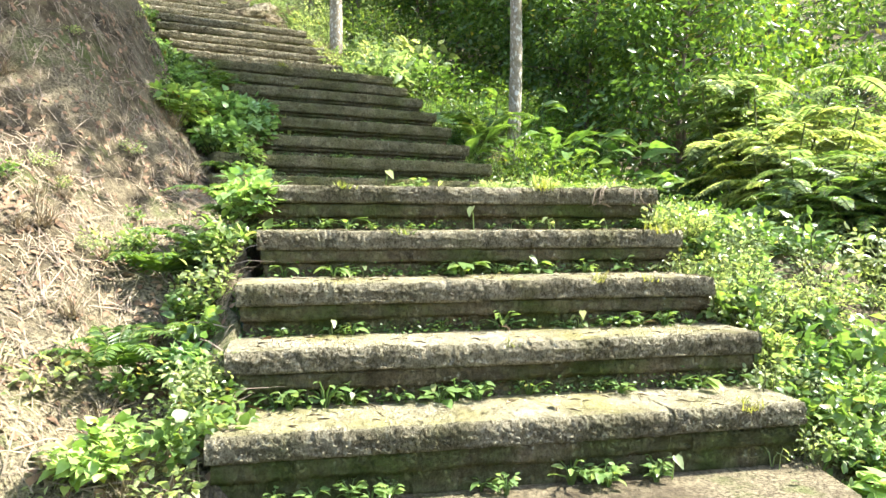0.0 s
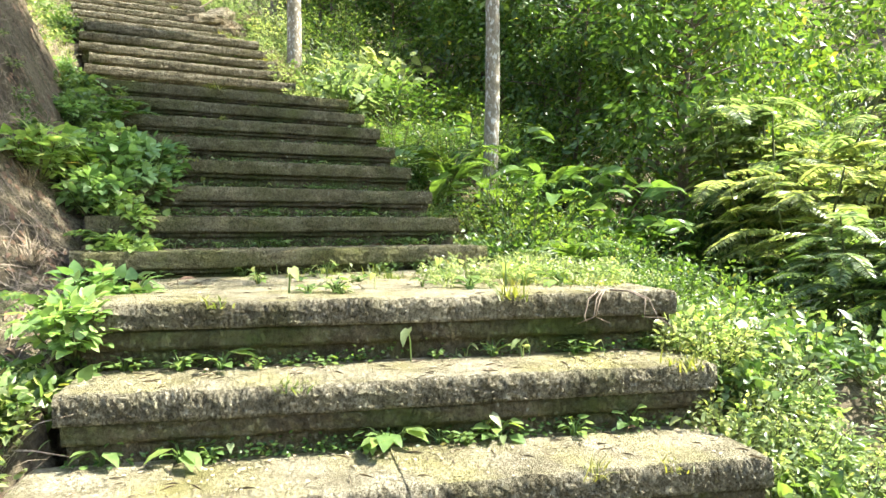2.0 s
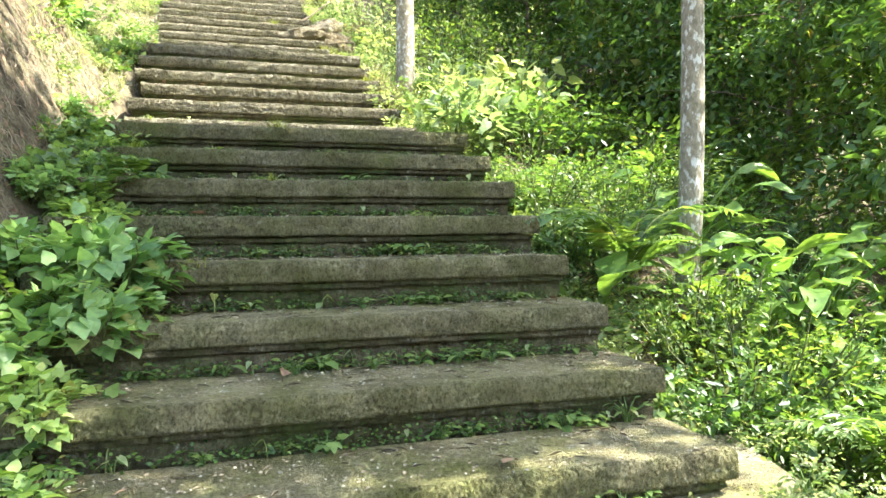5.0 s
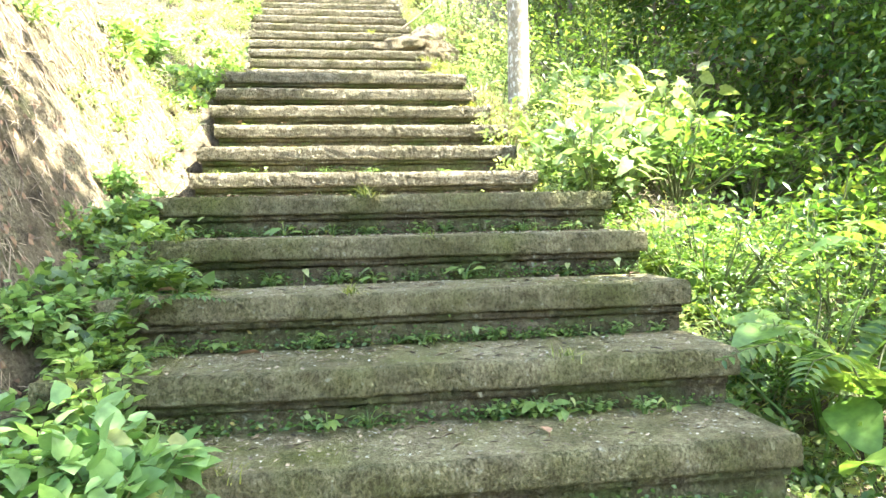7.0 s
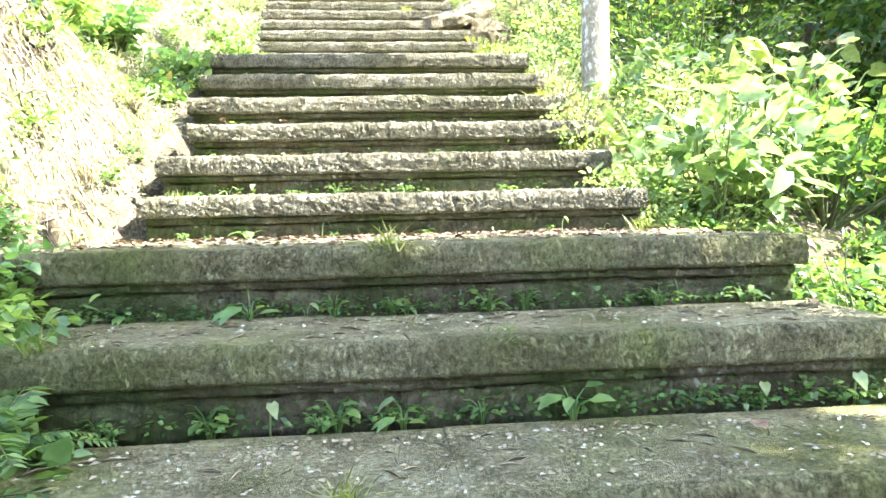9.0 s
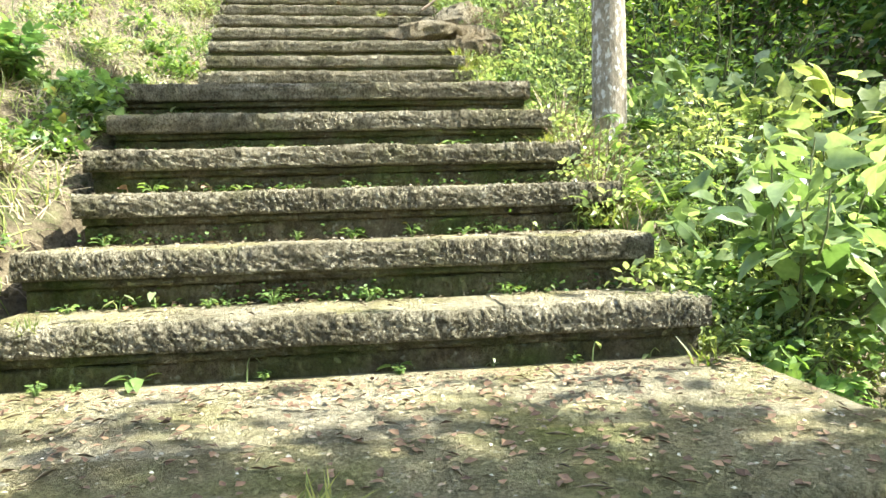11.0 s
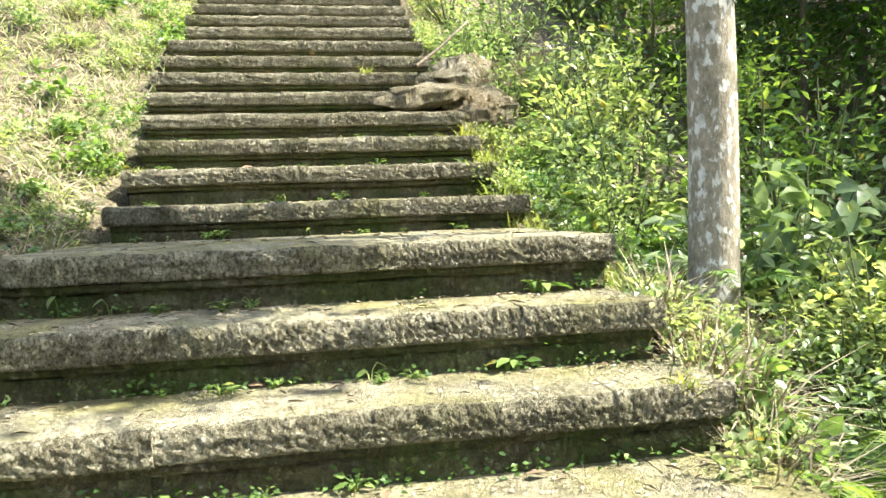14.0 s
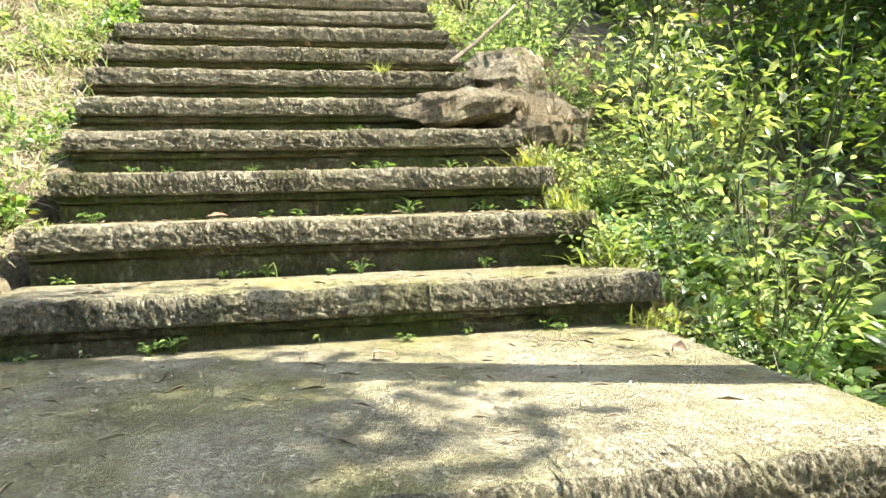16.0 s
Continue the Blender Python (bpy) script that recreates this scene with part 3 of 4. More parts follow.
def feathery(stems, height, frond, material, pairs=25):
    """Upright stems that carry spreading feathery fronds in tiers."""
    s, l = Shape(), Shape()
    for k in range(stems):
        a = rng.uniform(0, 2 * math.pi)
        lean = height * rng.uniform(0.05, 0.4)
        top = np.array([math.cos(a) * lean, math.sin(a) * lean, height * rng.uniform(0.65, 1.0)])
        t = np.linspace(0, 1, 6)[:, None]
        stem = top * t + rng.normal(0, 0.015, (6, 3)) * t - np.array([0, 0, 0.05]) * (1 - t)
        s.tube(stem, 0.012, 0.004, 4, False)
        n = 13
        for j in range(n):
            f = 0.35 + 0.65 * j / (n - 1)
            base = np.array([np.interp(f, t[:, 0], stem[:, c]) for c in range(3)])
            b2 = a + j * 2.4 + rng.uniform(-0.4, 0.4)
            ln = frond * rng.uniform(0.7, 1.15)
            q = np.linspace(0, 1, pairs)
            rach = base + np.stack([np.cos(b2) * ln * q, np.sin(b2) * ln * q, ln * (0.35 * q - 0.55 * q ** 2)], 1)
            s.tube(rach[::3], 0.003, 0.0015, 3, False)
            along = np.gradient(rach, axis=0)
            along /= np.linalg.norm(along, axis=1)[:, None]
            side = np.cross(along, [0, 0, 1.0])
            wl = ln * 0.23 * np.sin((0.12 + 0.88 * (1 - q)) * math.pi * 0.62) + 0.01
            for sg in (-1, 1):
                d = side * sg + along * 0.45 + [0, 0, -0.15] + rng.normal(0, 0.06, along.shape)
                l.leaves(rach, d, np.cross(d, along) * sg + rng.normal(0, 0.12, along.shape), wl, 0.16 * wl + 0.004, "simple")
    return s.data("stem", M_STEM), l.data("frond", material)


class Kind:
    """Several grown forms of one plant; the first use of a form stands itself, later ones are copies."""

    def __init__(self, name, label, category, group, forms, names, most=10000):
        self.most, self.rest, self.count = most, [], 0
        self.name, self.label, self.category, self.group, self.forms, self.names = name, label, category, group, forms, names
        self.first = [None] * len(forms)

    def grow(self, x, y, size=1.0, z=None, turn=None, label="", lean=(0, 0), form=None):
        i = rnd.randrange(len(self.forms)) if form is None else form
        h = float(land(x, y)) if z is None else z
        m = pose(x, y, h, lean[0], lean[1], rnd.uniform(0, 360) if turn is None else turn)
        self.count += 1
        if self.count > self.most:
            self.rest.append((i, m @ Matrix.Diagonal((size, size, size, 1))))
            return None
        if self.first[i] is None:
            ob = thing(self.name, label or self.label, self.category, self.group)
            for name, data in zip(self.names or ['leaf'] * 20, self.forms[i]):
                part(name, data, ob)
            ob.matrix_basis = m
            self.first[i] = ob
            return ob
        ob = copy_thing(self.first[i], m @ Matrix.Diagonal((size, size, size * rnd.uniform(0.9, 1.1), 1)))
        ob["label"] = label or self.label
        return ob

    def join_rest(self, name, label, skip=1):
        """What nobody could count, as one mesh."""
        V, F, mats, slots, n = [], [], [], [], 0
        for i, m in self.rest:
            R, T = np.array(m.to_3x3()), np.array(m.translation)
            for me in self.forms[i][skip:]:
                co = np.empty(len(me.vertices) * 3)
                me.vertices.foreach_get("co", co)
                V.append(co.reshape(-1, 3) @ R.T + T)
                F += [tuple(j + n for j in poly.vertices) for poly in me.polygons]
                if me.materials[0] not in mats:
                    mats.append(me.materials[0])
                slots += [mats.index(me.materials[0])] * len(me.polygons)
                n += len(me.vertices)
        me = mesh_data(name, np.concatenate(V), F, mats[0])
        for mat in mats[1:]:
            me.materials.append(mat)
        me.polygons.foreach_set("material_index", slots)
        tagged(new(name, me), label, "undergrowth", kind="stuff")


WEED = Kind("weed", "small green weed growing at the foot of a riser", "weed", "weeds on the steps",
            [leafy(n, L, h, k, M_LEAF_HERB, w) for n, L, h, k, w in ((9, 0.075, 0.07, "ovate", 0.6), (12, 0.055, 0.06, "ovate", 0.75), (16, 0.04, 0.08, "heart", 0.9), (8, 0.1, 0.06, "ovate", 0.5), (20, 0.032, 0.07, "heart", 0.8), (14, 0.05, 0.1, "ovate", 0.5))]
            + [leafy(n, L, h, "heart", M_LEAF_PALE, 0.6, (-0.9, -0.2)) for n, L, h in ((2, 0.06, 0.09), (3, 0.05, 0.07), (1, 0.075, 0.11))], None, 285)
HERB = Kind("leafy_herb", "low bright green leafy herb on the earth", "herb", "herbs along the stairs",
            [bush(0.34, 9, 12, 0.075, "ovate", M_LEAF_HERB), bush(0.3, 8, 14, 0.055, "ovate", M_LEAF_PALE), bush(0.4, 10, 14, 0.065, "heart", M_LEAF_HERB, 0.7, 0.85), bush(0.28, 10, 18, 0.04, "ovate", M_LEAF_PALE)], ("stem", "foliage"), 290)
VINE = Kind("leafy_bush", "dense mound of heart-shaped green leaves on the bank", "bush", "bushes on the bank",
            [bush(0.55, 18, 24, 0.1, "heart", M_LEAF_VINE, 0.75, 0.9, 0.9), bush(0.6, 20, 26, 0.095, "heart", M_LEAF_VINE, 0.8, 0.85, 0.9)], ("stem", "foliage"))
FERN = Kind("fern", "green fern with arching feathery fronds", "fern", "ferns beside the stairs",
            [frond_plant(8, 0.55, 0.35, M_LEAF_FERN, 18), frond_plant(6, 0.42, 0.28, M_LEAF_FERN, 16, 0.26), frond_plant(9, 0.75, 0.5, M_LEAF_FERN, 22, 0.24)], ("stem", "frond"))
FEATHER = Kind("feathery_shrub", "yellow-green feathery shrub in full sun", "shrub", "feathery shrubs",
               [feathery(8, 1.25, 0.38, M_LEAF_PALE, 34), feathery(8, 1.05, 0.33, M_LEAF_PALE, 34), feathery(9, 1.4, 0.4, M_LEAF_FERN, 32)], ("stem", "frond"))
SHRUB = Kind("shrub", "dense dark green shrub with small leaves", "shrub", "shrubs on the slope",
             [bush(1.0, 26, 44, 0.07, "simple", M_LEAF_BUSH, 0.9, 0.5), bush(0.9, 24, 40, 0.085, "simple", M_LEAF_BUSH, 0.85, 0.5), bush(1.0, 26, 46, 0.06, "simple", M_LEAF_FERN, 0.95, 0.45)], ("stem", "foliage"))
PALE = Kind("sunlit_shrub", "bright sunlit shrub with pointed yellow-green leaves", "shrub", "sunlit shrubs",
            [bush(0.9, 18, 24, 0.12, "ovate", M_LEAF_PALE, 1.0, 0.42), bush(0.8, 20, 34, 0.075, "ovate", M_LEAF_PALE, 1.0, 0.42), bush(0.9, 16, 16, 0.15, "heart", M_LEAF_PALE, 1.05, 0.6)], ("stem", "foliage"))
BROAD = Kind("broad_leaved_plant", "large-leaved glossy green plant among the shrubs", "plant", "broad-leaved plants",
             [leafy(11, 0.36, 0.65, "large", M_LEAF_BROAD, 0.6, (-0.2, 0.5), 0.008), leafy(9, 0.5, 0.5, "large", M_LEAF_BROAD, 0.36, (0.0, 0.8), 0.008), leafy(20, 0.4, 0.85, "large", M_LEAF_BROAD, 0.45, (-0.2, 0.5), 0.009)], None)
TUFT = Kind("grass_tuft", "tuft of yellowish grass on the worn stone", "grass", "grass tufts",
            [grass_tuft(60, 0.09, M_GRASS), grass_tuft(50, 0.07, M_GRASS), grass_tuft(70, 0.13, M_GRASS)], ("blade",))
DRYTUFT = Kind("dry_grass_tuft", "tall tuft of bleached dry grass at the stair edge", "grass", "dry grass tufts", [grass_tuft(90, 0.4, M_STRAW), grass_tuft(70, 0.3, M_STRAW)], ("blade",))
FOREST = Kind("forest_tree", "tall leafy forest tree with brown trunk", "tree", "trees of the forest",
              [tree(7.5, 2.3, 0.17, 5200, M_LEAF_TREE, 0.09, M_BARK, 0.2, 40), tree(9.0, 2.6, 0.19, 5600, M_LEAF_TREE, 0.12, M_BARK, 0.25, 44), tree(5.5, 1.9, 0.14, 5000, M_LEAF_BUSH, 0.06, M_BARK, 0.08, 36)], ("trunk", "crown"))


# ---------------------------------------------------------------- the two pale trunks
def pale_tree(x, y, z, r, height, lean, crown, count, label):
    ob = thing("tree", label, "tree", "pale-barked trees")
    w, l = Shape(), Shape()
    t = np.linspace(0, 1, 24)
    pts = np.stack([lean[0] * t + 0.02 * np.sin(9 * t), lean[1] * t + 0.02 * np.cos(7 * t), -0.25 + (height + 0.25) * t], 1)
    w.tube(pts, r * 1.05, r * 0.6, 14)
    part("trunk", w.data("trunk", M_BARK_PALE), ob)
    limbs = Shape()
    P = []
    for k in range(20):
        base = pts[rng.integers(14, 23)]
        # Unseen crown, set off the trunk to shade the upper landing's left part.
        end = np.array([1.0, -0.65, 5.1]) + rand_dirs(1, -0.9, 1.0)[0] * rng.uniform(0.2, 1.0) * np.array([1.15, 0.8, 0.6]) * crown
        limbs.tube([base, (base + end) / 2 + [0, 0, 0.15], end], 0.03, 0.01, 5, False)
        n = count // 20
        P.append(end + rng.normal(0, 0.3, (n, 3)))
    P = np.concatenate(P)
    L = 0.16 * rng.uniform(0.6, 1.2, len(P))
    l.leaves(P, rng.normal(0, 1, P.shape) + [0, 0, -0.3], rng.normal(0, 0.5, P.shape) + [0, 0, 1], L, L * 0.5, "simple")
    part("limb", limbs.data("limb", M_BARK_PALE), ob)
    part("crown", l.data("crown", M_LEAF_TREE), ob)
    ob.matrix_basis = pose(x, y, z)
    return ob


pale_tree(-1.92, 12.56, 4.0, 0.116, 6.5, (-0.05, 0.2), 1.0, 4600, "pale trunk with white lichen patches beside the steps")
def shade_tree(x, y, z):
    """The slender tree, with an unseen wide crown added to shade the middle flight."""
    ob = thing("tree", "slender pale-barked tree rising out of the shrubs", "tree", "pale-barked trees")
    w, l, limbs = Shape(), Shape(), Shape()
    t = np.linspace(0, 1, 24)
    pts = np.stack([0.12 * t + 0.02 * np.sin(9 * t), 0.1 * t + 0.02 * np.cos(7 * t), -0.25 + 6.6 * t], 1)
    w.tube(pts, 0.085, 0.05, 12)
    part("trunk", w.data("trunk", M_BARK_PALE), ob)
    P = []
    for k in range(100):
        d = rand_dirs(1, -0.9, 1.0)[0] * rng.uniform(0.25, 1.0)
        # Clumps set far off the trunk, out of view, to shade flight and bank.
        end = np.array([1.8, -0.7, 6.0]) + d * [2.4, 1.85, 1.0] if k < 64 else np.array([-0.3, -2.5, 6.0]) + d * [2.3, 1.3, 0.8]
        # Gap left in the added crown so that sun reaches the bush mound.
        if math.hypot(end[0] - 1.4, end[1] + 1.3) < 0.7:
            continue
        base = pts[rng.integers(15, 23)]
        limbs.tube([base, (base + end) / 2 + [0, 0, 0.2], end], 0.03, 0.008, 4, False)
        P.append(end + rng.normal(0, 0.42, (250 if k < 64 else 150, 3)) * [1, 1, 0.6])
    P = np.concatenate(P)
    L = 0.2 * rng.uniform(0.6, 1.2, len(P))
    l.leaves(P, rng.normal(0, 1, P.shape) + [0, 0, -0.3], rng.normal(0, 0.5, P.shape) + [0, 0, 1], L, L * 0.5, "simple")
    part("limb", limbs.data("limb", M_BARK_PALE), ob)
    part("crown", l.data("crown", M_LEAF_TREE), ob)
    ob.matrix_basis = pose(x, y, z)


shade_tree(0.87, 8.8, 2.0)

# ---------------------------------------------------------------- the forest on the right and ahead
for x, y, s, f in ((3.6, 10.4, 0.75, 2), (4.0, 12.8, 1.0, 2), (2.6, 12.4, 0.8, 2), (2.2, 13.9, 0.75, 2), (4.6, 14.4, 1.0, 1), (1.6, 15.6, 1.0, 2), (1.3, 16.6, 0.8, 2),
                   (-0.6, 17.8, 0.8, 2), (2.4, 18.5, 1.2, 1), (0.4, 20.0, 1.2, 0), (-1.9, 20.8, 0.9, 2), (4.8, 17.0, 1.2, 0), (8.2, 18.6, 1.3, 1), (-3.0, 24.0, 1.2, 0), (-0.5, 24.5, 1.3, 1), (3.0, 23.5, 1.3, 0),
                   (-9.2, 21.5, 1.0, 0), (-11.5, 19.5, 1.1, 1), (-8.2, 26.0, 1.2, 1), (-13.0, 24.0, 1.2, 0), (-6.0, 29.0, 1.3, 1), (6.5, 22.5, 1.3, 1), (-15.5, 28.0, 1.3, 1), (0.0, 30.0, 1.4, 0), (4.0, 11.6, 0.55, 1), (2.8, 15.2, 1.0, 1)):
    FOREST.grow(x, y, s, form=f)
for k in range(22):
    a = rnd.uniform(0.78, 1.5)
    d = rnd.uniform(16, 45)
    FOREST.grow(3 + d * math.cos(a + 0.35), 4 + d * math.sin(a + 0.35), rnd.uniform(1.1, 1.7))
for x, y, s in ((1.4, 10.2, 1.0), (2.2, 10.8, 1.3), (3.0, 9.6, 1.2), (3.6, 8.9, 1.3), (0.3, 10.6, 1.1), (1.0, 11.6, 1.4), (-0.3, 11.9, 1.2), (0.4, 12.8, 1.5), (-0.7, 13.4, 1.5), (-1.2, 14.6, 1.6), (-0.6, 15.8, 1.6), (-1.8, 16.2, 1.5), (-2.2, 18.0, 1.7), (-1.0, 19.0, 1.8),
                (1.8, 12.6, 1.7), (2.4, 14.0, 1.8), (4.4, 9.8, 1.6), (5.0, 8.2, 1.4), (4.2, 11.2, 1.8), (6.2, 9.0, 1.7), (6.8, 7.2, 1.5), (1.0, 17.2, 1.9), (3.4, 16.0, 1.9), (5.6, 13.2, 2.0), (-3.6, 21.8, 1.8), (-9.0, 18.2, 1.4), (-8.8, 19.6, 1.6), (-9.8, 17.0, 1.3), (-8.2, 22.6, 1.8)):
    SHRUB.grow(x, y, s, form=2 if -3 < x < -0.4 and y < 17 or y > 13 else rnd.randrange(2))

for k in range(60):
    x, y = rnd.uniform(4.6, 13), rnd.uniform(3.5, 15)
    if x / y > 0.42:
        (SHRUB if rnd.random() < 0.55 else FEATHER).grow(x, y, rnd.uniform(1.2, 1.9))

for k in range(70):
    a, d = rnd.uniform(0.35, 1.15), rnd.uniform(12, 34)
    SHRUB.grow(d * math.cos(a), 3 + d * math.sin(a), rnd.uniform(1.7, 2.8), form=2)

# ---------------------------------------------------------------- shrubs right of the stairs
for x, y, s in ((1.35, 7.0, 0.62), (1.75, 7.5, 0.75), (1.1, 7.9, 0.7), (0.75, 8.2, 0.6), (1.6, 8.3, 0.55), (2.3, 8.2, 0.55), (2.4, 7.4, 0.7), (0.25, 8.9, 0.6), (-0.1, 9.6, 0.6), (0.6, 9.6, 0.8), (1.9, 6.6, 0.5), (2.7, 6.9, 0.65), (3.2, 7.8, 0.9), (1.1, 6.6, 0.42), (-0.3, 10.4, 0.6), (3.4, 6.2, 0.6), (2.8, 5.6, 0.45), (2.0, 7.9, 0.55), (2.9, 8.6, 0.8)):
    SHRUB.grow(x, y, s * 1.25, form=2)
for x, y, s in ((1.9, 7.2, 1.1), (2.2, 7.7, 1.2), (1.5, 6.6, 0.8), (1.3, 7.5, 1.0), (2.7, 7.6, 1.2), (0.9, 7.5, 0.9), (2.5, 6.4, 1.0), (0.45, 8.4, 0.8), (0.1, 8.7, 0.7), (1.7, 5.9, 0.6), (3.1, 6.9, 1.2), (1.6, 7.9, 1.1), (2.1, 8.2, 1.2), (1.2, 8.2, 0.9), (2.6, 7.1, 1.1), (1.45, 7.2, 0.9), (2.4, 8.0, 1.1)):
    if int(x * 20) % 2:
        FERN.grow(x, y, s, float(land(x, y)) + 0.45 * s)
    else:
        SHRUB.grow(x, y, 0.8 * s, form=1)
for x, y, s in ((1.75, 9.0, 0.85), (2.15, 8.7, 0.8), (1.45, 8.8, 0.75), (2.5, 8.9, 0.85)):
    BROAD.grow(x, y, s, form=2)
for x, y, s in ((2.7, 8.9, 0.9), (1.3, 8.85, 0.9), (2.2, 9.0, 1.1), (1.85, 8.4, 0.95), (1.6, 8.7, 0.9), (2.3, 8.5, 0.85), (0.95, 8.55, 0.6), (0.6, 9.2, 0.7), (1.0, 9.5, 0.9), (0.2, 10.2, 0.7)):
    BROAD.grow(x, y, s)
for x, y, s in ((3.4, 5.4, 1.1), (3.9, 4.6, 1.2), (3.3, 6.0, 1.2), (4.2, 5.6, 1.3), (4.0, 6.8, 1.4), (3.7, 3.5, 1.0), (4.8, 6.4, 1.5), (4.6, 4.6, 1.4), (5.6, 5.6, 1.6), (3.4, 7.2, 1.1), (5.4, 7.4, 1.6), (4.6, 3.4, 1.3), (6.4, 6.2, 1.7), (5.8, 4.2, 1.6), (6.8, 8.2, 1.7), (7.6, 6.8, 1.8)):
    FEATHER.grow(x, y, s)
for x, y, s in ((3.9, 8.0, 1.9), (4.7, 8.8, 2.1), (5.2, 7.9, 2.0), (4.3, 9.4, 2.2), (5.8, 9.2, 2.3), (5.2, 10.2, 2.4), (4.6, 7.2, 1.7), (6.4, 10.4, 2.5)):
    FEATHER.grow(x, y, s, form=rnd.randrange(2))
for x, y, s in ((3.0, 6.3, 0.8), (3.5, 6.8, 0.9), (2.8, 5.4, 0.6), (3.7, 7.6, 1.1), (4.4, 6.6, 1.0), (3.1, 4.9, 0.6), (4.1, 5.4, 0.9), (4.8, 7.9, 1.2), (3.2, 8.0, 0.9)):
    PALE.grow(x, y, s, form=rnd.randrange(2))
for k in range(34):
    a, d = radians(rnd.uniform(22, 37)), rnd.uniform(11, 30)
    SHRUB.grow(d * math.sin(a), d * math.cos(a), rnd.uniform(1.4, 2.4), form=2)
for k in range(20):
    PALE.grow(rnd.uniform(3.2, 4.8), rnd.uniform(2.4, 6.6), rnd.uniform(0.5, 0.8), form=rnd.randrange(2))
for k in range(34):
    v = rnd.uniform(9.7, 17.0)
    DRYTUFT.grow(*xy(3.56 - 0.02 * max(v - 9, 0) + abs(rnd.gauss(0, 0.12)), v), rnd.uniform(0.5, 1.0))
for k in range(20):
    v = rnd.uniform(9.6, 17.0)
    DRYTUFT.grow(*xy(0.8 - abs(rnd.gauss(0, 0.5)), v), rnd.uniform(0.4, 0.8))
for k in range(14):
    DRYTUFT.grow(rnd.uniform(-3.4, -1.8), rnd.uniform(3.6, 6.2), rnd.uniform(0.3, 0.6))
for u, v in ((3.52, 10.9), (3.6, 11.1), (3.5, 11.3), (3.58, 11.45), (3.48, 11.6), (3.62, 11.75), (3.55, 10.6), (3.68, 11.3), (3.6, 12.0), (3.5, 13.2), (3.45, 13.6)):
    DRYTUFT.grow(*xy(u, v), rnd.uniform(0.9, 1.3))
# along the right edge of the lowest flight and of the first landing
for k in range(18):
    PALE.grow(*xya(2.42 + abs(rnd.gauss(0.1, 0.35)), rnd.uniform(1.7, 4.6)), rnd.uniform(0.35, 0.55), form=1)
for k in range(9):
    VINE.grow(*xya(2.45 + abs(rnd.gauss(0.1, 0.3)), rnd.uniform(1.7, 4.4)), rnd.uniform(0.4, 0.6))
for k in range(44):
    HERB.grow(*xya(rnd.uniform(2.3, 3.3), rnd.uniform(1.3, 3.2)), rnd.uniform(0.6, 1.2))
for k in range(120):
    va = rnd.uniform(2.2, 6.2)
    x, y = xya(2.36 + abs(rnd.gauss(0, 0.4)), va)
    HERB.grow(x, y, rnd.uniform(0.5, 1.0))
for k in range(110):
    HERB.grow(*xya(2.3 + abs(rnd.gauss(0, 0.38)), rnd.uniform(1.9, 5.2)), rnd.uniform(0.7, 1.25), form=rnd.choice((1, 3, 3)))
for k in range(46):
    HERB.grow(*xya(rnd.uniform(2.7, 3.9), rnd.uniform(2.0, 5.6)), rnd.uniform(0.7, 1.2))
for k in range(30):
    TUFT.grow(*xya(2.34 + abs(rnd.gauss(0, 0.25)), rnd.uniform(2.2, 5.2)), rnd.uniform(1.2, 2.2))
for k in range(34):
    x, y = xya(rnd.uniform(1.3, 2.7), rnd.uniform(4.9, 6.9))
    if uv(x, y)[1] > 5.45 and uv(x, y)[0] < 3.55:
        continue
    HERB.grow(x, y, rnd.uniform(0.35, 0.7), 1.37, form=rnd.choice((1, 3)))
for k in range(34):
    x, y = xya(2.5 - abs(rnd.gauss(0, 0.45)), rnd.uniform(4.6, 6.0))
    if uv(x, y)[1] < 5.45:
        HERB.grow(x, y, rnd.uniform(0.3, 0.55), 1.37, form=rnd.choice((1, 3)))
# right of the upper flights
for k in range(150):
    v = rnd.uniform(9.5, 17.5)
    HERB.grow(*xy(3.5 - 0.03 * max(v - 9, 0) + abs(rnd.gauss(0, 0.35)), v), rnd.uniform(0.5, 1.05), form=rnd.choice((1, 3, 3)))
for k in range(40):
    v = rnd.uniform(9.6, 16.0)
    TUFT.grow(*xy(3.5 - 0.03 * max(v - 9, 0) + abs(rnd.gauss(0, 0.2)), v), rnd.uniform(1.1, 1.8))
for k in range(40):
    HERB.grow(*xy(rnd.uniform(3.7, 5.2), rnd.uniform(8.2, 10.2)), rnd.uniform(0.6, 1.1), form=rnd.choice((0, 2)))
for u, v, s in ((3.8, 8.7, 0.6), (4.0, 9.1, 0.7), (4.3, 8.9, 0.8), (3.85, 9.4, 0.6), (4.5, 9.5, 0.9), (4.8, 9.2, 0.9), (4.2, 8.3, 0.8), (4.9, 9.9, 0.9), (5.2, 9.0, 1.0)):
    FERN.grow(*xy(u, v), s)
for u, v, s in ((3.95, 10.0, 0.5), (4.05, 10.7, 0.55), (3.8, 13.0, 0.5), (3.85, 13.7, 0.6), (3.75, 14.4, 0.6), (3.75, 15.2, 0.7), (3.7, 16.0, 0.8), (4.3, 11.5, 0.8)):
    PALE.grow(*xy(u, v), s, form=1)
for k in range(280):
    v = rnd.uniform(5.7, 17.5)
    x, y = xy(3.62 - 0.02 * max(v - 9, 0) + abs(rnd.gauss(0, 0.55)), v)
    HERB.grow(x, y, rnd.uniform(0.45, 1.0))
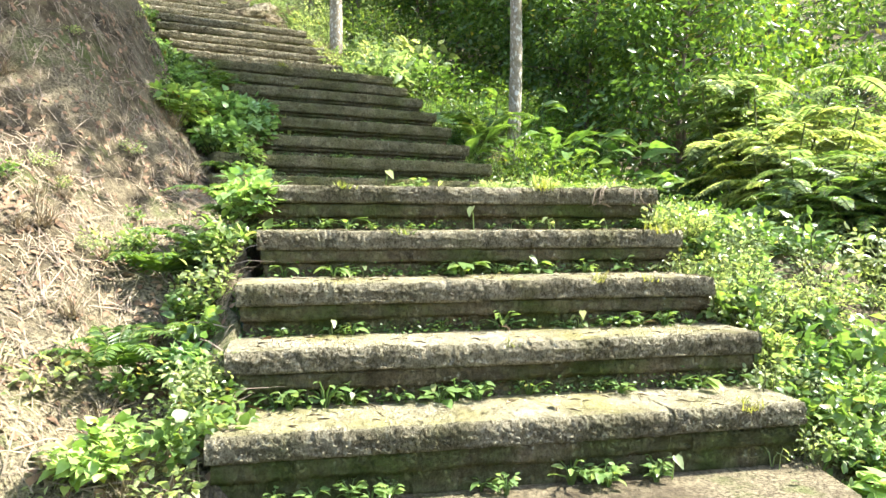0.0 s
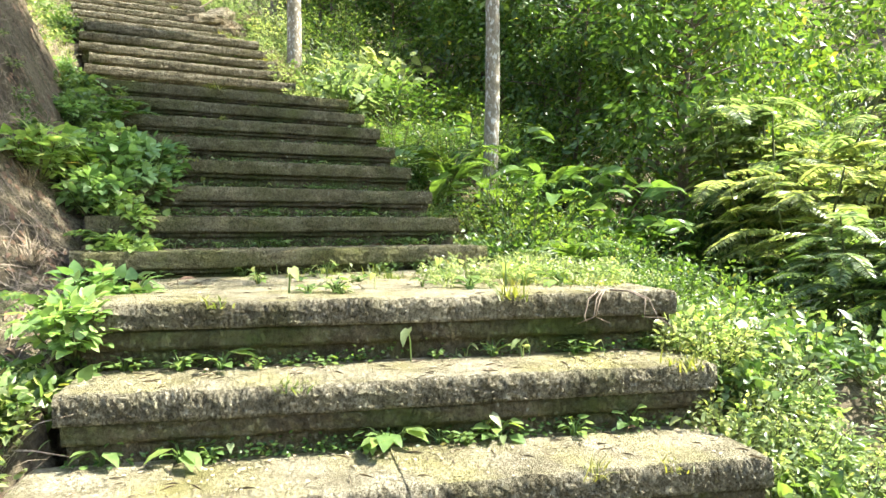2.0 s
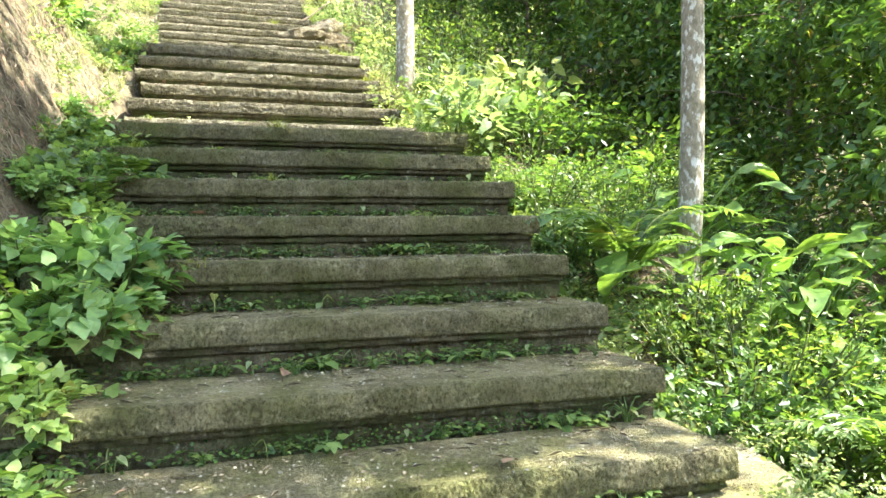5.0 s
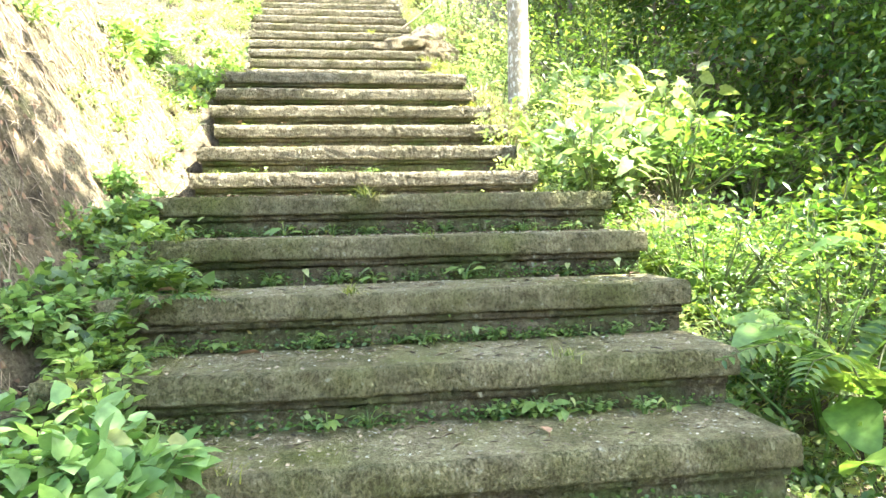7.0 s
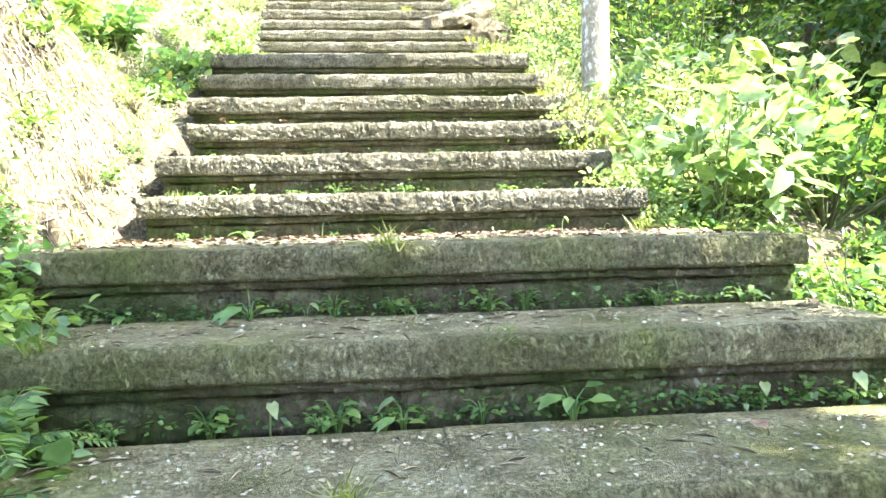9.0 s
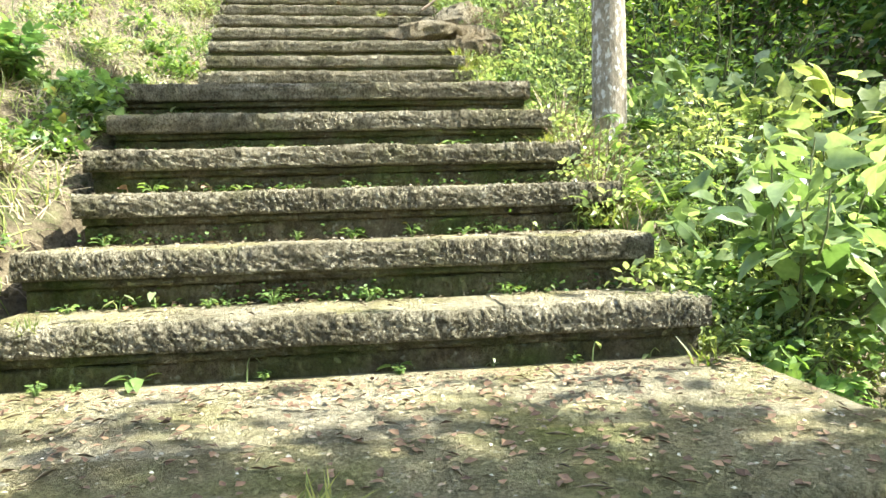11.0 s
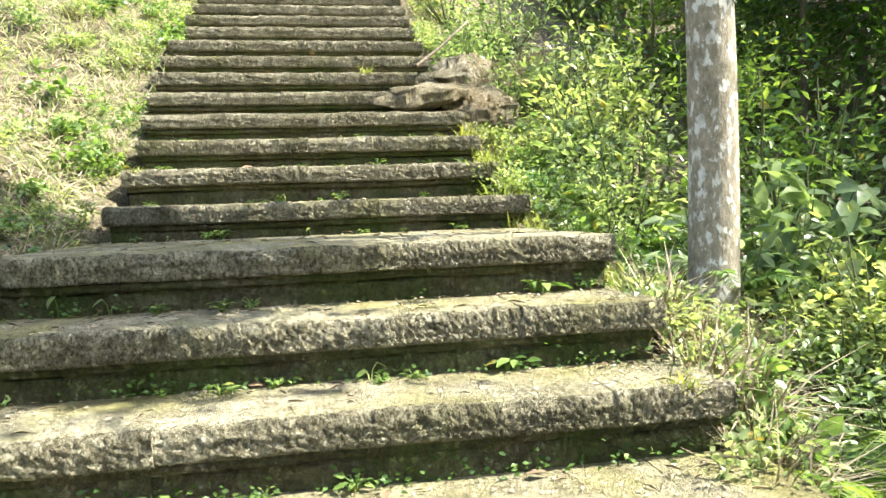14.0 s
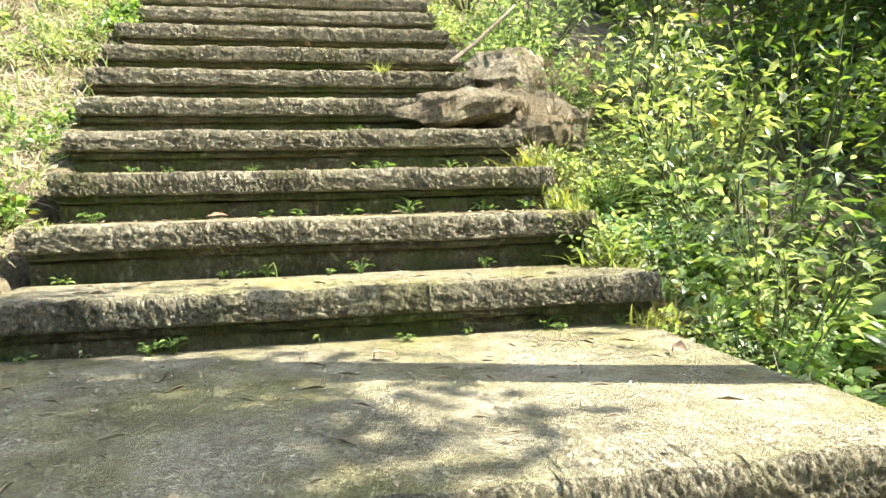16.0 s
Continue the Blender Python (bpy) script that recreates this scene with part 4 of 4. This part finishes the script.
for u, v, s in ((4.1, 10.2, 0.7), (4.5, 10.6, 0.9), (4.3, 11.2, 0.8), (4.9, 11.0, 1.0), (4.7, 11.8, 1.0), (5.3, 11.6, 1.2), (4.4, 12.4, 0.9), (4.9, 12.6, 1.1), (4.1, 13.3, 0.85), (4.4, 13.9, 1.2), (4.15, 14.5, 0.9), (4.6, 14.6, 1.3), (4.1, 15.6, 1.0), (4.5, 15.4, 1.2), (3.9, 16.6, 1.0), (4.4, 17.2, 1.2), (3.9, 18.2, 1.2), (3.8, 19.4, 1.2), (4.5, 10.9, 0.9), (4.3, 10.3, 0.8)):
    PALE.grow(*xy(u, v), s, form=1 if s > 0.84 and v > 13 else None)
for u, v, s in ((4.0, 9.4, 0.7), (4.3, 8.8, 0.8), (4.0, 12.2, 0.8), (3.9, 13.6, 0.7), (4.6, 13.2, 1.0), (3.75, 9.0, 0.6), (3.8, 11.0, 0.6)):
    FERN.grow(*xy(u, v), s)
for u, v, s in ((4.0, 7.3, 0.9), (4.25, 7.6, 0.9), (4.9, 9.4, 0.7), (5.0, 13.6, 0.8), (5.4, 12.8, 0.8)):
    BROAD.grow(*xy(u, v), s)

for u, v, s in ((3.75, 13.3, 0.5), (3.7, 13.9, 0.5), (3.8, 14.4, 0.6), (3.95, 13.0, 0.6), (3.85, 12.6, 0.5), (4.3, 13.2, 0.7), (4.2, 12.4, 0.6), (4.0, 9.9, 0.5), (3.9, 10.5, 0.45)):
    VINE.grow(*xy(u, v), s)

# ---------------------------------------------------------------- the left side
for u, v, s in ((1.36, 6.85, 0.85), (1.3, 6.55, 0.8), (1.12, 7.5, 0.45), (1.1, 7.85, 0.4), (1.05, 8.25, 0.4), (1.0, 8.6, 0.4), (1.2, 6.65, 0.6), (1.18, 7.3, 0.5), (1.2, 6.15, 0.55), (1.15, 5.75, 0.5), (1.0, 6.4, 0.7), (1.08, 8.05, 0.38), (0.98, 8.5, 0.45), (0.85, 7.6, 0.5), (0.7, 6.3, 0.8), (0.95, 7.0, 0.7), (0.8, 8.9, 0.45), (1.05, 8.3, 0.42), (1.0, 8.75, 0.48)):
    VINE.grow(*xy(u, v), s)
for u, v, s in ((1.15, 7.7, 0.6), (1.25, 8.0, 0.5), (1.2, 7.5, 0.5), (1.12, 8.15, 0.5), (1.05, 6.7, 0.8), (1.0, 7.9, 0.6), (1.1, 5.95, 0.6)):
    FERN.grow(*xy(u, v), s)
for k in range(30):
    HERB.grow(*xy(rnd.uniform(0.75, 1.3), rnd.uniform(5.7, 8.9)), rnd.uniform(0.5, 0.9), form=rnd.choice((0, 2)))
for x, y, s in ((-1.3, 2.6, 0.5), (-1.2, 3.3, 0.5), (-1.15, 4.2, 0.6), (-1.25, 4.7, 0.7), (-1.8, 2.4, 0.6)):
    VINE.grow(x, y, s)
for k in range(26):
    x, y = xya(-0.35 - abs(rnd.gauss(0.1, 0.25)), rnd.uniform(2.0, 4.9))
    HERB.grow(x, y, rnd.uniform(0.5, 1.0))
for k in range(24):
    DRYTUFT.grow(*xya(rnd.uniform(-1.8, -0.45), rnd.uniform(1.6, 4.4)), rnd.uniform(0.3, 0.6))
for k in range(22):
    HERB.grow(*xya(-0.3 - abs(rnd.gauss(0.05, 0.22)), rnd.uniform(2.6, 5.0)), rnd.uniform(0.7, 1.15), form=rnd.choice((1, 2, 3, 3)))
for u, v, s in ((-0.5, 4.5, 0.75), (-0.4, 4.15, 0.7), (-0.75, 4.3, 0.8), (-0.5, 3.75, 0.6), (-0.85, 3.6, 0.6), (-0.35, 4.8, 0.7)):
    FERN.grow(*xya(u, v), s)
for k in range(22):
    x, y = rnd.uniform(-2.4, -1.0), rnd.uniform(1.2, 2.6)
    HERB.grow(x, y, rnd.uniform(0.6, 1.1))
for k in range(190):
    v = rnd.uniform(8.8, 19.0)
    if 9.4 < v < 11.6 and rnd.random() < 0.6:
        continue
    x, y = xy(0.85 - abs(rnd.gauss(0, 0.7)), v)
    HERB.grow(x, y, rnd.uniform(0.4, 0.95))
for u, v, s in ((0.2, 12.0, 0.8), (-0.2, 12.3, 0.9), (0.4, 12.6, 0.7), (-0.7, 12.4, 1.0), (0.3, 10.9, 0.6)):
    VINE.grow(*xy(u, v), s)
for u, v, s in ((-0.6, 17.6, 1.0), (0.1, 18.6, 0.9), (-1.4, 17.0, 1.2), (-1.0, 18.6, 1.3), (-2.4, 16.2, 1.2), (0.0, 20.2, 1.2), (-2.0, 18.8, 1.4), (-3.2, 15.0, 1.2)):
    SHRUB.grow(*xy(u, v), s)

# ---------------------------------------------------------------- weeds at the foot of the risers
for flight, axes, back in ((STEPS_A, xya, 0.36), (STEPS_B, xy, 0.4), (STEPS_C, xy, 0.36), (STEPS_D[:6], xy, 0.38)):
    for i, (v, z, u0, u1) in enumerate(flight):
        n = {0: 17, 1: 22, 2: 11, 3: 10}[(STEPS_A, STEPS_B, STEPS_C).index(flight) if flight in (STEPS_A, STEPS_B, STEPS_C) else 3]
        for k in range(n):
            x, y = axes(rnd.uniform(u0 + 0.1, u1 - 0.1), v + 0.035 - abs(rnd.gauss(0, 0.04)))
            low = flight[i - 1][1] if i else {0.34: 0.06, 1.54: 1.38, 3.325: 3.11, 4.635: 4.44}[z]
            WEED.grow(x, y, rnd.uniform(0.4, 1.05) * (1.35 if flight is STEPS_A else 1.0 if flight is STEPS_B else 0.8), low)

for u, i in ((1.55, 4), (0.6, 3), (1.6, 2), (1.9, 2), (1.0, 1), (2.0, 0), (0.3, 4), (2.2, 3)):
    x, y = xya(u, STEPS_A[i][0] + 0.03)
    TUFT.grow(x, y, rnd.uniform(0.6, 1.1), STEPS_A[i][1] - 0.02)
for u, flight, i in ((2.1, STEPS_B, 5), (2.5, STEPS_B, 6), (1.3, STEPS_B, 6), (2.9, STEPS_B, 4), (1.7, STEPS_B, 3), (3.3, STEPS_C, 3), (2.6, STEPS_D, 5), (1.1, STEPS_D, 1), (3.3, STEPS_D, 1), (1.2, STEPS_C, 0), (2.2, STEPS_B, 7)):
    x, y = xy(u, flight[i][0] + 0.05)
    TUFT.grow(x, y, rnd.uniform(0.6, 1.0), flight[i][1] - 0.02)
# weeds over the sunny right part of the first landing and round the trunk
for k in range(60):
    x, y = xya(2.3 - 1.9 * rnd.random() ** 1.5, rnd.uniform(4.5, 6.3))
    if uv(x, y)[1] < 5.5:
        (WEED if rnd.random() < 0.75 else TUFT).grow(x, y, rnd.uniform(0.6, 1.3), 1.375)
for k in range(10):
    a = rnd.uniform(0, 6.28)
    DRYTUFT.grow(-1.88 + 0.2 * math.cos(a), 12.48 + 0.2 * math.sin(a), rnd.uniform(0.6, 0.9))
for k in range(24):
    x, y = rnd.uniform(-3.2, -1.6), rnd.uniform(3.4, 6.4)
    HERB.grow(x, y, rnd.uniform(0.3, 0.6))
WEED.join_rest("small_weeds", "scattered small green weeds on the upper steps", 0)
HERB.join_rest("undergrowth", "mass of small bright green herbs beside the stairs")


# ---------------------------------------------------------------- far wooded slopes
def far_woods():
    l = Shape()
    P, D, N, L = [], [], [], []
    for k in range(900):
        a, d = rnd.uniform(-0.35, 2.3), 34 + 110 * rnd.random() ** 1.4
        x, y = d * math.cos(a), 4 + d * math.sin(a)
        size = rnd.uniform(1.2, 2.6) * (0.7 + d / 70)
        n = 200
        g = rand_dirs(n, -0.3, 1.0) * size * rng.uniform(0.75, 1.05, n)[:, None]
        P.append(g + [x, y, float(land(x, y)) + size * 0.6])
        D.append(g / size + rng.normal(0, 0.5, (n, 3)))
        N.append(g / size + rng.normal(0, 0.4, (n, 3)))
        L.append(rng.uniform(0.12, 0.26, n) * size * 0.8)
    L = np.concatenate(L)
    l.leaves(np.concatenate(P), np.concatenate(D), np.concatenate(N), L, L * 0.7, "simple")
    # The pale leaf colour stands in for bright haze over the distance.
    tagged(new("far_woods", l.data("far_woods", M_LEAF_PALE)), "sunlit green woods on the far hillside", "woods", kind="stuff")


far_woods()


# ---------------------------------------------------------------- dry litter, straw and roots
def litter(name, label, n, sampler, length, material, width, lift=0.35):
    l = Shape()
    P = []
    while len(P) < n:
        x, y = sampler()
        P.append((x, y, float(land(x, y)) + 0.008))
    P = np.array(P)
    d = rand_dirs(n, -0.05, lift)
    e = 0.08
    slope = np.stack([(land(P[:, 0] + e, P[:, 1]) - land(P[:, 0] - e, P[:, 1])) / (2 * e), (land(P[:, 0], P[:, 1] + e) - land(P[:, 0], P[:, 1] - e)) / (2 * e)], 1)
    d[:, 2] += d[:, 0] * slope[:, 0] + d[:, 1] * slope[:, 1]
    nrm = np.stack([-slope[:, 0], -slope[:, 1], np.ones(n)], 1) + rng.normal(0, 0.3, (n, 3))
    l.leaves(P, d, nrm, length * rng.uniform(0.4, 1.2, n), width, "blade")
    tagged(new(name, l.data(name, material)), label, "litter", kind="stuff")


def bank_spot():
    while True:
        x, y = rnd.uniform(-4.5, -0.9), rnd.uniform(1.5, 9.5)
        u, v = uv(x, y)
        if (v > 5.3 and u < 0.95) or (v <= 5.3 and uva(x, y)[0] < -0.3):
            return x, y


def upper_left_spot():
    return xy(0.9 - abs(rnd.gauss(0, 1.1)), rnd.uniform(9.5, 19))


litter("dry_straw", "dry pale straw and grass stems lying on the bank", 12000, bank_spot, 0.13, M_STRAW, 0.0045)
litter("dry_twigs", "thin brown twigs and rootlets on the bank", 5000, bank_spot, 0.3, M_TWIG, 0.007, 0.5)
litter("dead_leaves", "curled brown dead leaves scattered on the bank", 5200, bank_spot, 0.06, M_DRYLEAF, 0.03, 0.6)
litter("green_grass", "short sunlit grass on the slope beside the steps", 9000, upper_left_spot, 0.16, M_GRASS, 0.008, 1.0)
litter("withered_grass", "withered yellow grass on the slope beside the steps", 5000, upper_left_spot, 0.2, M_STRAW, 0.007, 0.8)


def right_spot():
    v = rnd.uniform(5.7, 19)
    return xy(3.62 - 0.02 * max(v - 9, 0) + abs(rnd.gauss(0, 0.6)), v)


litter("edge_grass", "green and yellow grass along the edge of the steps", 6000, right_spot, 0.2, M_GRASS, 0.008, 1.0)


# ---------------------------------------------------------------- the boulder, its dry branch and the roots
def boulder(x, y, z, size, seed, turn, label):
    """An angular rock: the hull of scattered points, broken up by noise."""
    r = random.Random(seed)
    bm = bmesh.new()
    for k in range(26):
        d = Vector((r.gauss(0, 1), r.gauss(0, 1), r.gauss(0, 1))).normalized()
        bm.verts.new((d.x * size[0], d.y * size[1], d.z * size[2]))
    bmesh.ops.convex_hull(bm, input=bm.verts)
    bmesh.ops.subdivide_edges(bm, edges=bm.edges, cuts=4, use_grid_fill=True)
    bmesh.ops.triangulate(bm, faces=bm.faces)
    for vert in bm.verts:
        c = vert.co
        vert.co = c + c.normalized() * (0.07 * noise.noise(c * 5 + Vector((seed, 0, 0))) + 0.035 * noise.noise(c * 14))
    me = bpy.data.meshes.new("boulder")
    bm.to_mesh(me)
    bm.free()
    me.materials.append(M_ROCK)
    ob = new("boulder", me)
    ob.matrix_basis = pose(x, y, z, *turn)
    tagged(ob, label, "boulder")


boulder(-4.0, 14.48, 5.47, (0.42, 0.28, 0.11), 3, (8, -6, 30), "low pale stone slab lying across the ends of the steps")
boulder(-3.66, 14.9, 5.43, (0.4, 0.52, 0.18), 8, (30, 8, 27), "rugged earth-stained boulder beside the steps")
boulder(-3.86, 15.28, 5.78, (0.3, 0.4, 0.14), 5, (30, 0, 20), "dusty pale rock half buried in dry grass")
for u, v, sz in ((3.3, 14.3, 0.8), (3.4, 14.5, 0.9), (3.5, 14.7, 1.0), (3.3, 14.1, 0.7), (3.6, 14.9, 1.0), (3.45, 14.3, 0.9), (3.55, 15.2, 1.0)):
    TUFT.grow(*xy(u, v), 2.0 * sz)
    DRYTUFT.grow(*xy(u + 0.05, v + 0.1), 0.7 * sz)
for k in range(36):
    y = rnd.uniform(14.4, 15.6)
    DRYTUFT.grow(rnd.uniform(-3.9, -3.2), y, rnd.uniform(0.25, 0.45), 5.42 + 0.5 * (y - 14.6))


def branch(name, label, pts_list, r, material, category):
    ob = thing(name, label, category)
    for pts in pts_list:
        s = Shape()
        s.tube(pts, r, r * 0.4, 6)
        part("limb", s.data("limb", material), ob)
    return ob


branch("dry_branch", "dry brown branch leaning on the boulder", [[(-4.15, 14.85, 5.8), (-4.0, 14.98, 5.95), (-3.85, 15.1, 6.12), (-3.78, 15.2, 6.22)]], 0.016, M_TWIG, "branch")
rx, ry = xya(2.02, 4.2)
roots = []
for k in range(5):
    a = rnd.uniform(-0.22, 0.22)
    roots.append([(rx + 0.1 * a, ry + 0.12, 1.395), (rx + 0.5 * a, ry + 0.03, 1.398), (rx + 0.9 * a, ry - 0.03, 1.37), (rx + 1.1 * a + rnd.uniform(-0.05, 0.05), ry - 0.045, 1.29), (rx + 1.2 * a + rnd.uniform(-0.08, 0.08), ry - 0.05, 1.3 - rnd.uniform(0.0, 0.08))])
branch("dead_root", "bleached dead roots hanging over the landing edge", roots, 0.005, M_TWIG, "root")


# ---------------------------------------------------------------- flecks and fallen leaves on the treads
def tread_spots(n, flights):
    P = []
    for k in range(n):
        flight, axes, deep = flights[rnd.randrange(len(flights))]
        i = rnd.randrange(len(flight))
        v, z, u0, u1 = flight[i]
        depth = deep if i == len(flight) - 1 else 0.36
        x, y = axes(rnd.uniform(u0 + 0.05, u1 - 0.05), v + 0.03 + depth * (1 - rnd.random() ** 1.6))
        P.append((x, y, z + 0.006))
    return np.array(P)


def tread_litter(name, label, n, length, width, material, flights, lift=0.15):
    l = Shape()
    d = rand_dirs(n, -0.02, lift)
    l.leaves(tread_spots(n, flights), d, rng.normal(0, 0.3, (n, 3)) + [0, 0, 1], length * rng.uniform(0.5, 1.3, n), width, "simple")
    tagged(new(name, l.data(name, material)), label, "litter", kind="stuff")


ALL_FLIGHTS = [(STEPS_A, xya, 1.2), (STEPS_B, xy, 0.9), (STEPS_B, xy, 0.9), (STEPS_C, xy, 1.1), (STEPS_D[:9], xy, 0.36)]
tread_litter("leaf_flecks", "small pale flecks of dry leaf on the treads", 3800, 0.022, 0.012, M_STRAW, ALL_FLIGHTS)
tread_litter("pale_petals", "pale cream petals scattered on the mossy treads", 3400, 0.015, 0.009, M_PETAL, [(STEPS_B, xy, 0.9)] * 4 + [(STEPS_A, xya, 1.2), (STEPS_C, xy, 1.1)])
tread_litter("brown_leaf_bits", "brown crumbled leaf litter on the shaded landing", 900, 0.034, 0.02, M_DRYLEAF, [([STEPS_B[-1]], xy, 1.05)], 0.3)
tread_litter("tread_straw", "short bits of straw and twig on the treads", 1600, 0.06, 0.005, M_STRAW, ALL_FLIGHTS, 0.03)

FALLEN = Kind("fallen_leaf", "curled brown fallen leaf lying on a step", "fallen leaf", "fallen leaves", [leafy(1, L, 0.01, "ovate", M_DRYLEAF, w, (0.0, 0.15), 0.002) for L, w in ((0.16, 0.35), (0.11, 0.55), (0.08, 0.6))], None)
for x, y, z in tread_spots(46, ALL_FLIGHTS):
    FALLEN.grow(x, y, rnd.uniform(0.6, 1.1), z + 0.004)


def creepers(name, label, n, flights, leaf):
    """Tiny leaves that creep along the foot of the risers in patches."""
    l = Shape()
    P = []
    while len(P) < n:
        flight, axes = flights[rnd.randrange(len(flights))]
        i = rnd.randrange(1, len(flight))
        v, z, u0, u1 = flight[i]
        c = rnd.uniform(u0 + 0.1, u1 - 0.1)
        for k in range(rnd.randrange(8, 34)):
            x, y = axes(min(max(c + rnd.gauss(0, 0.12), u0 + 0.03), u1 - 0.03), v + 0.04 - abs(rnd.gauss(0, 0.035)))
            P.append((x, y, flight[i - 1][1] + 0.004 + abs(rnd.gauss(0, 0.03))))
    P = np.array(P)
    k = len(P)
    l.leaves(P, rand_dirs(k, -0.1, 0.6), rng.normal(0, 0.4, (k, 3)) + [0.1, -0.4, 0.9], leaf * rng.uniform(0.5, 1.3, k), leaf * 0.6, "simple")
    tagged(new(name, l.data(name, M_LEAF_BUSH)), label, "creeper", kind="stuff")


creepers("riser_creepers", "tiny creeping green leaves along the feet of the risers", 9000, [(STEPS_B, xy), (STEPS_B, xy), (STEPS_B, xy), (STEPS_B, xy), (STEPS_B, xy), (STEPS_A, xya), (STEPS_A, xya), (STEPS_C, xy)], 0.024)
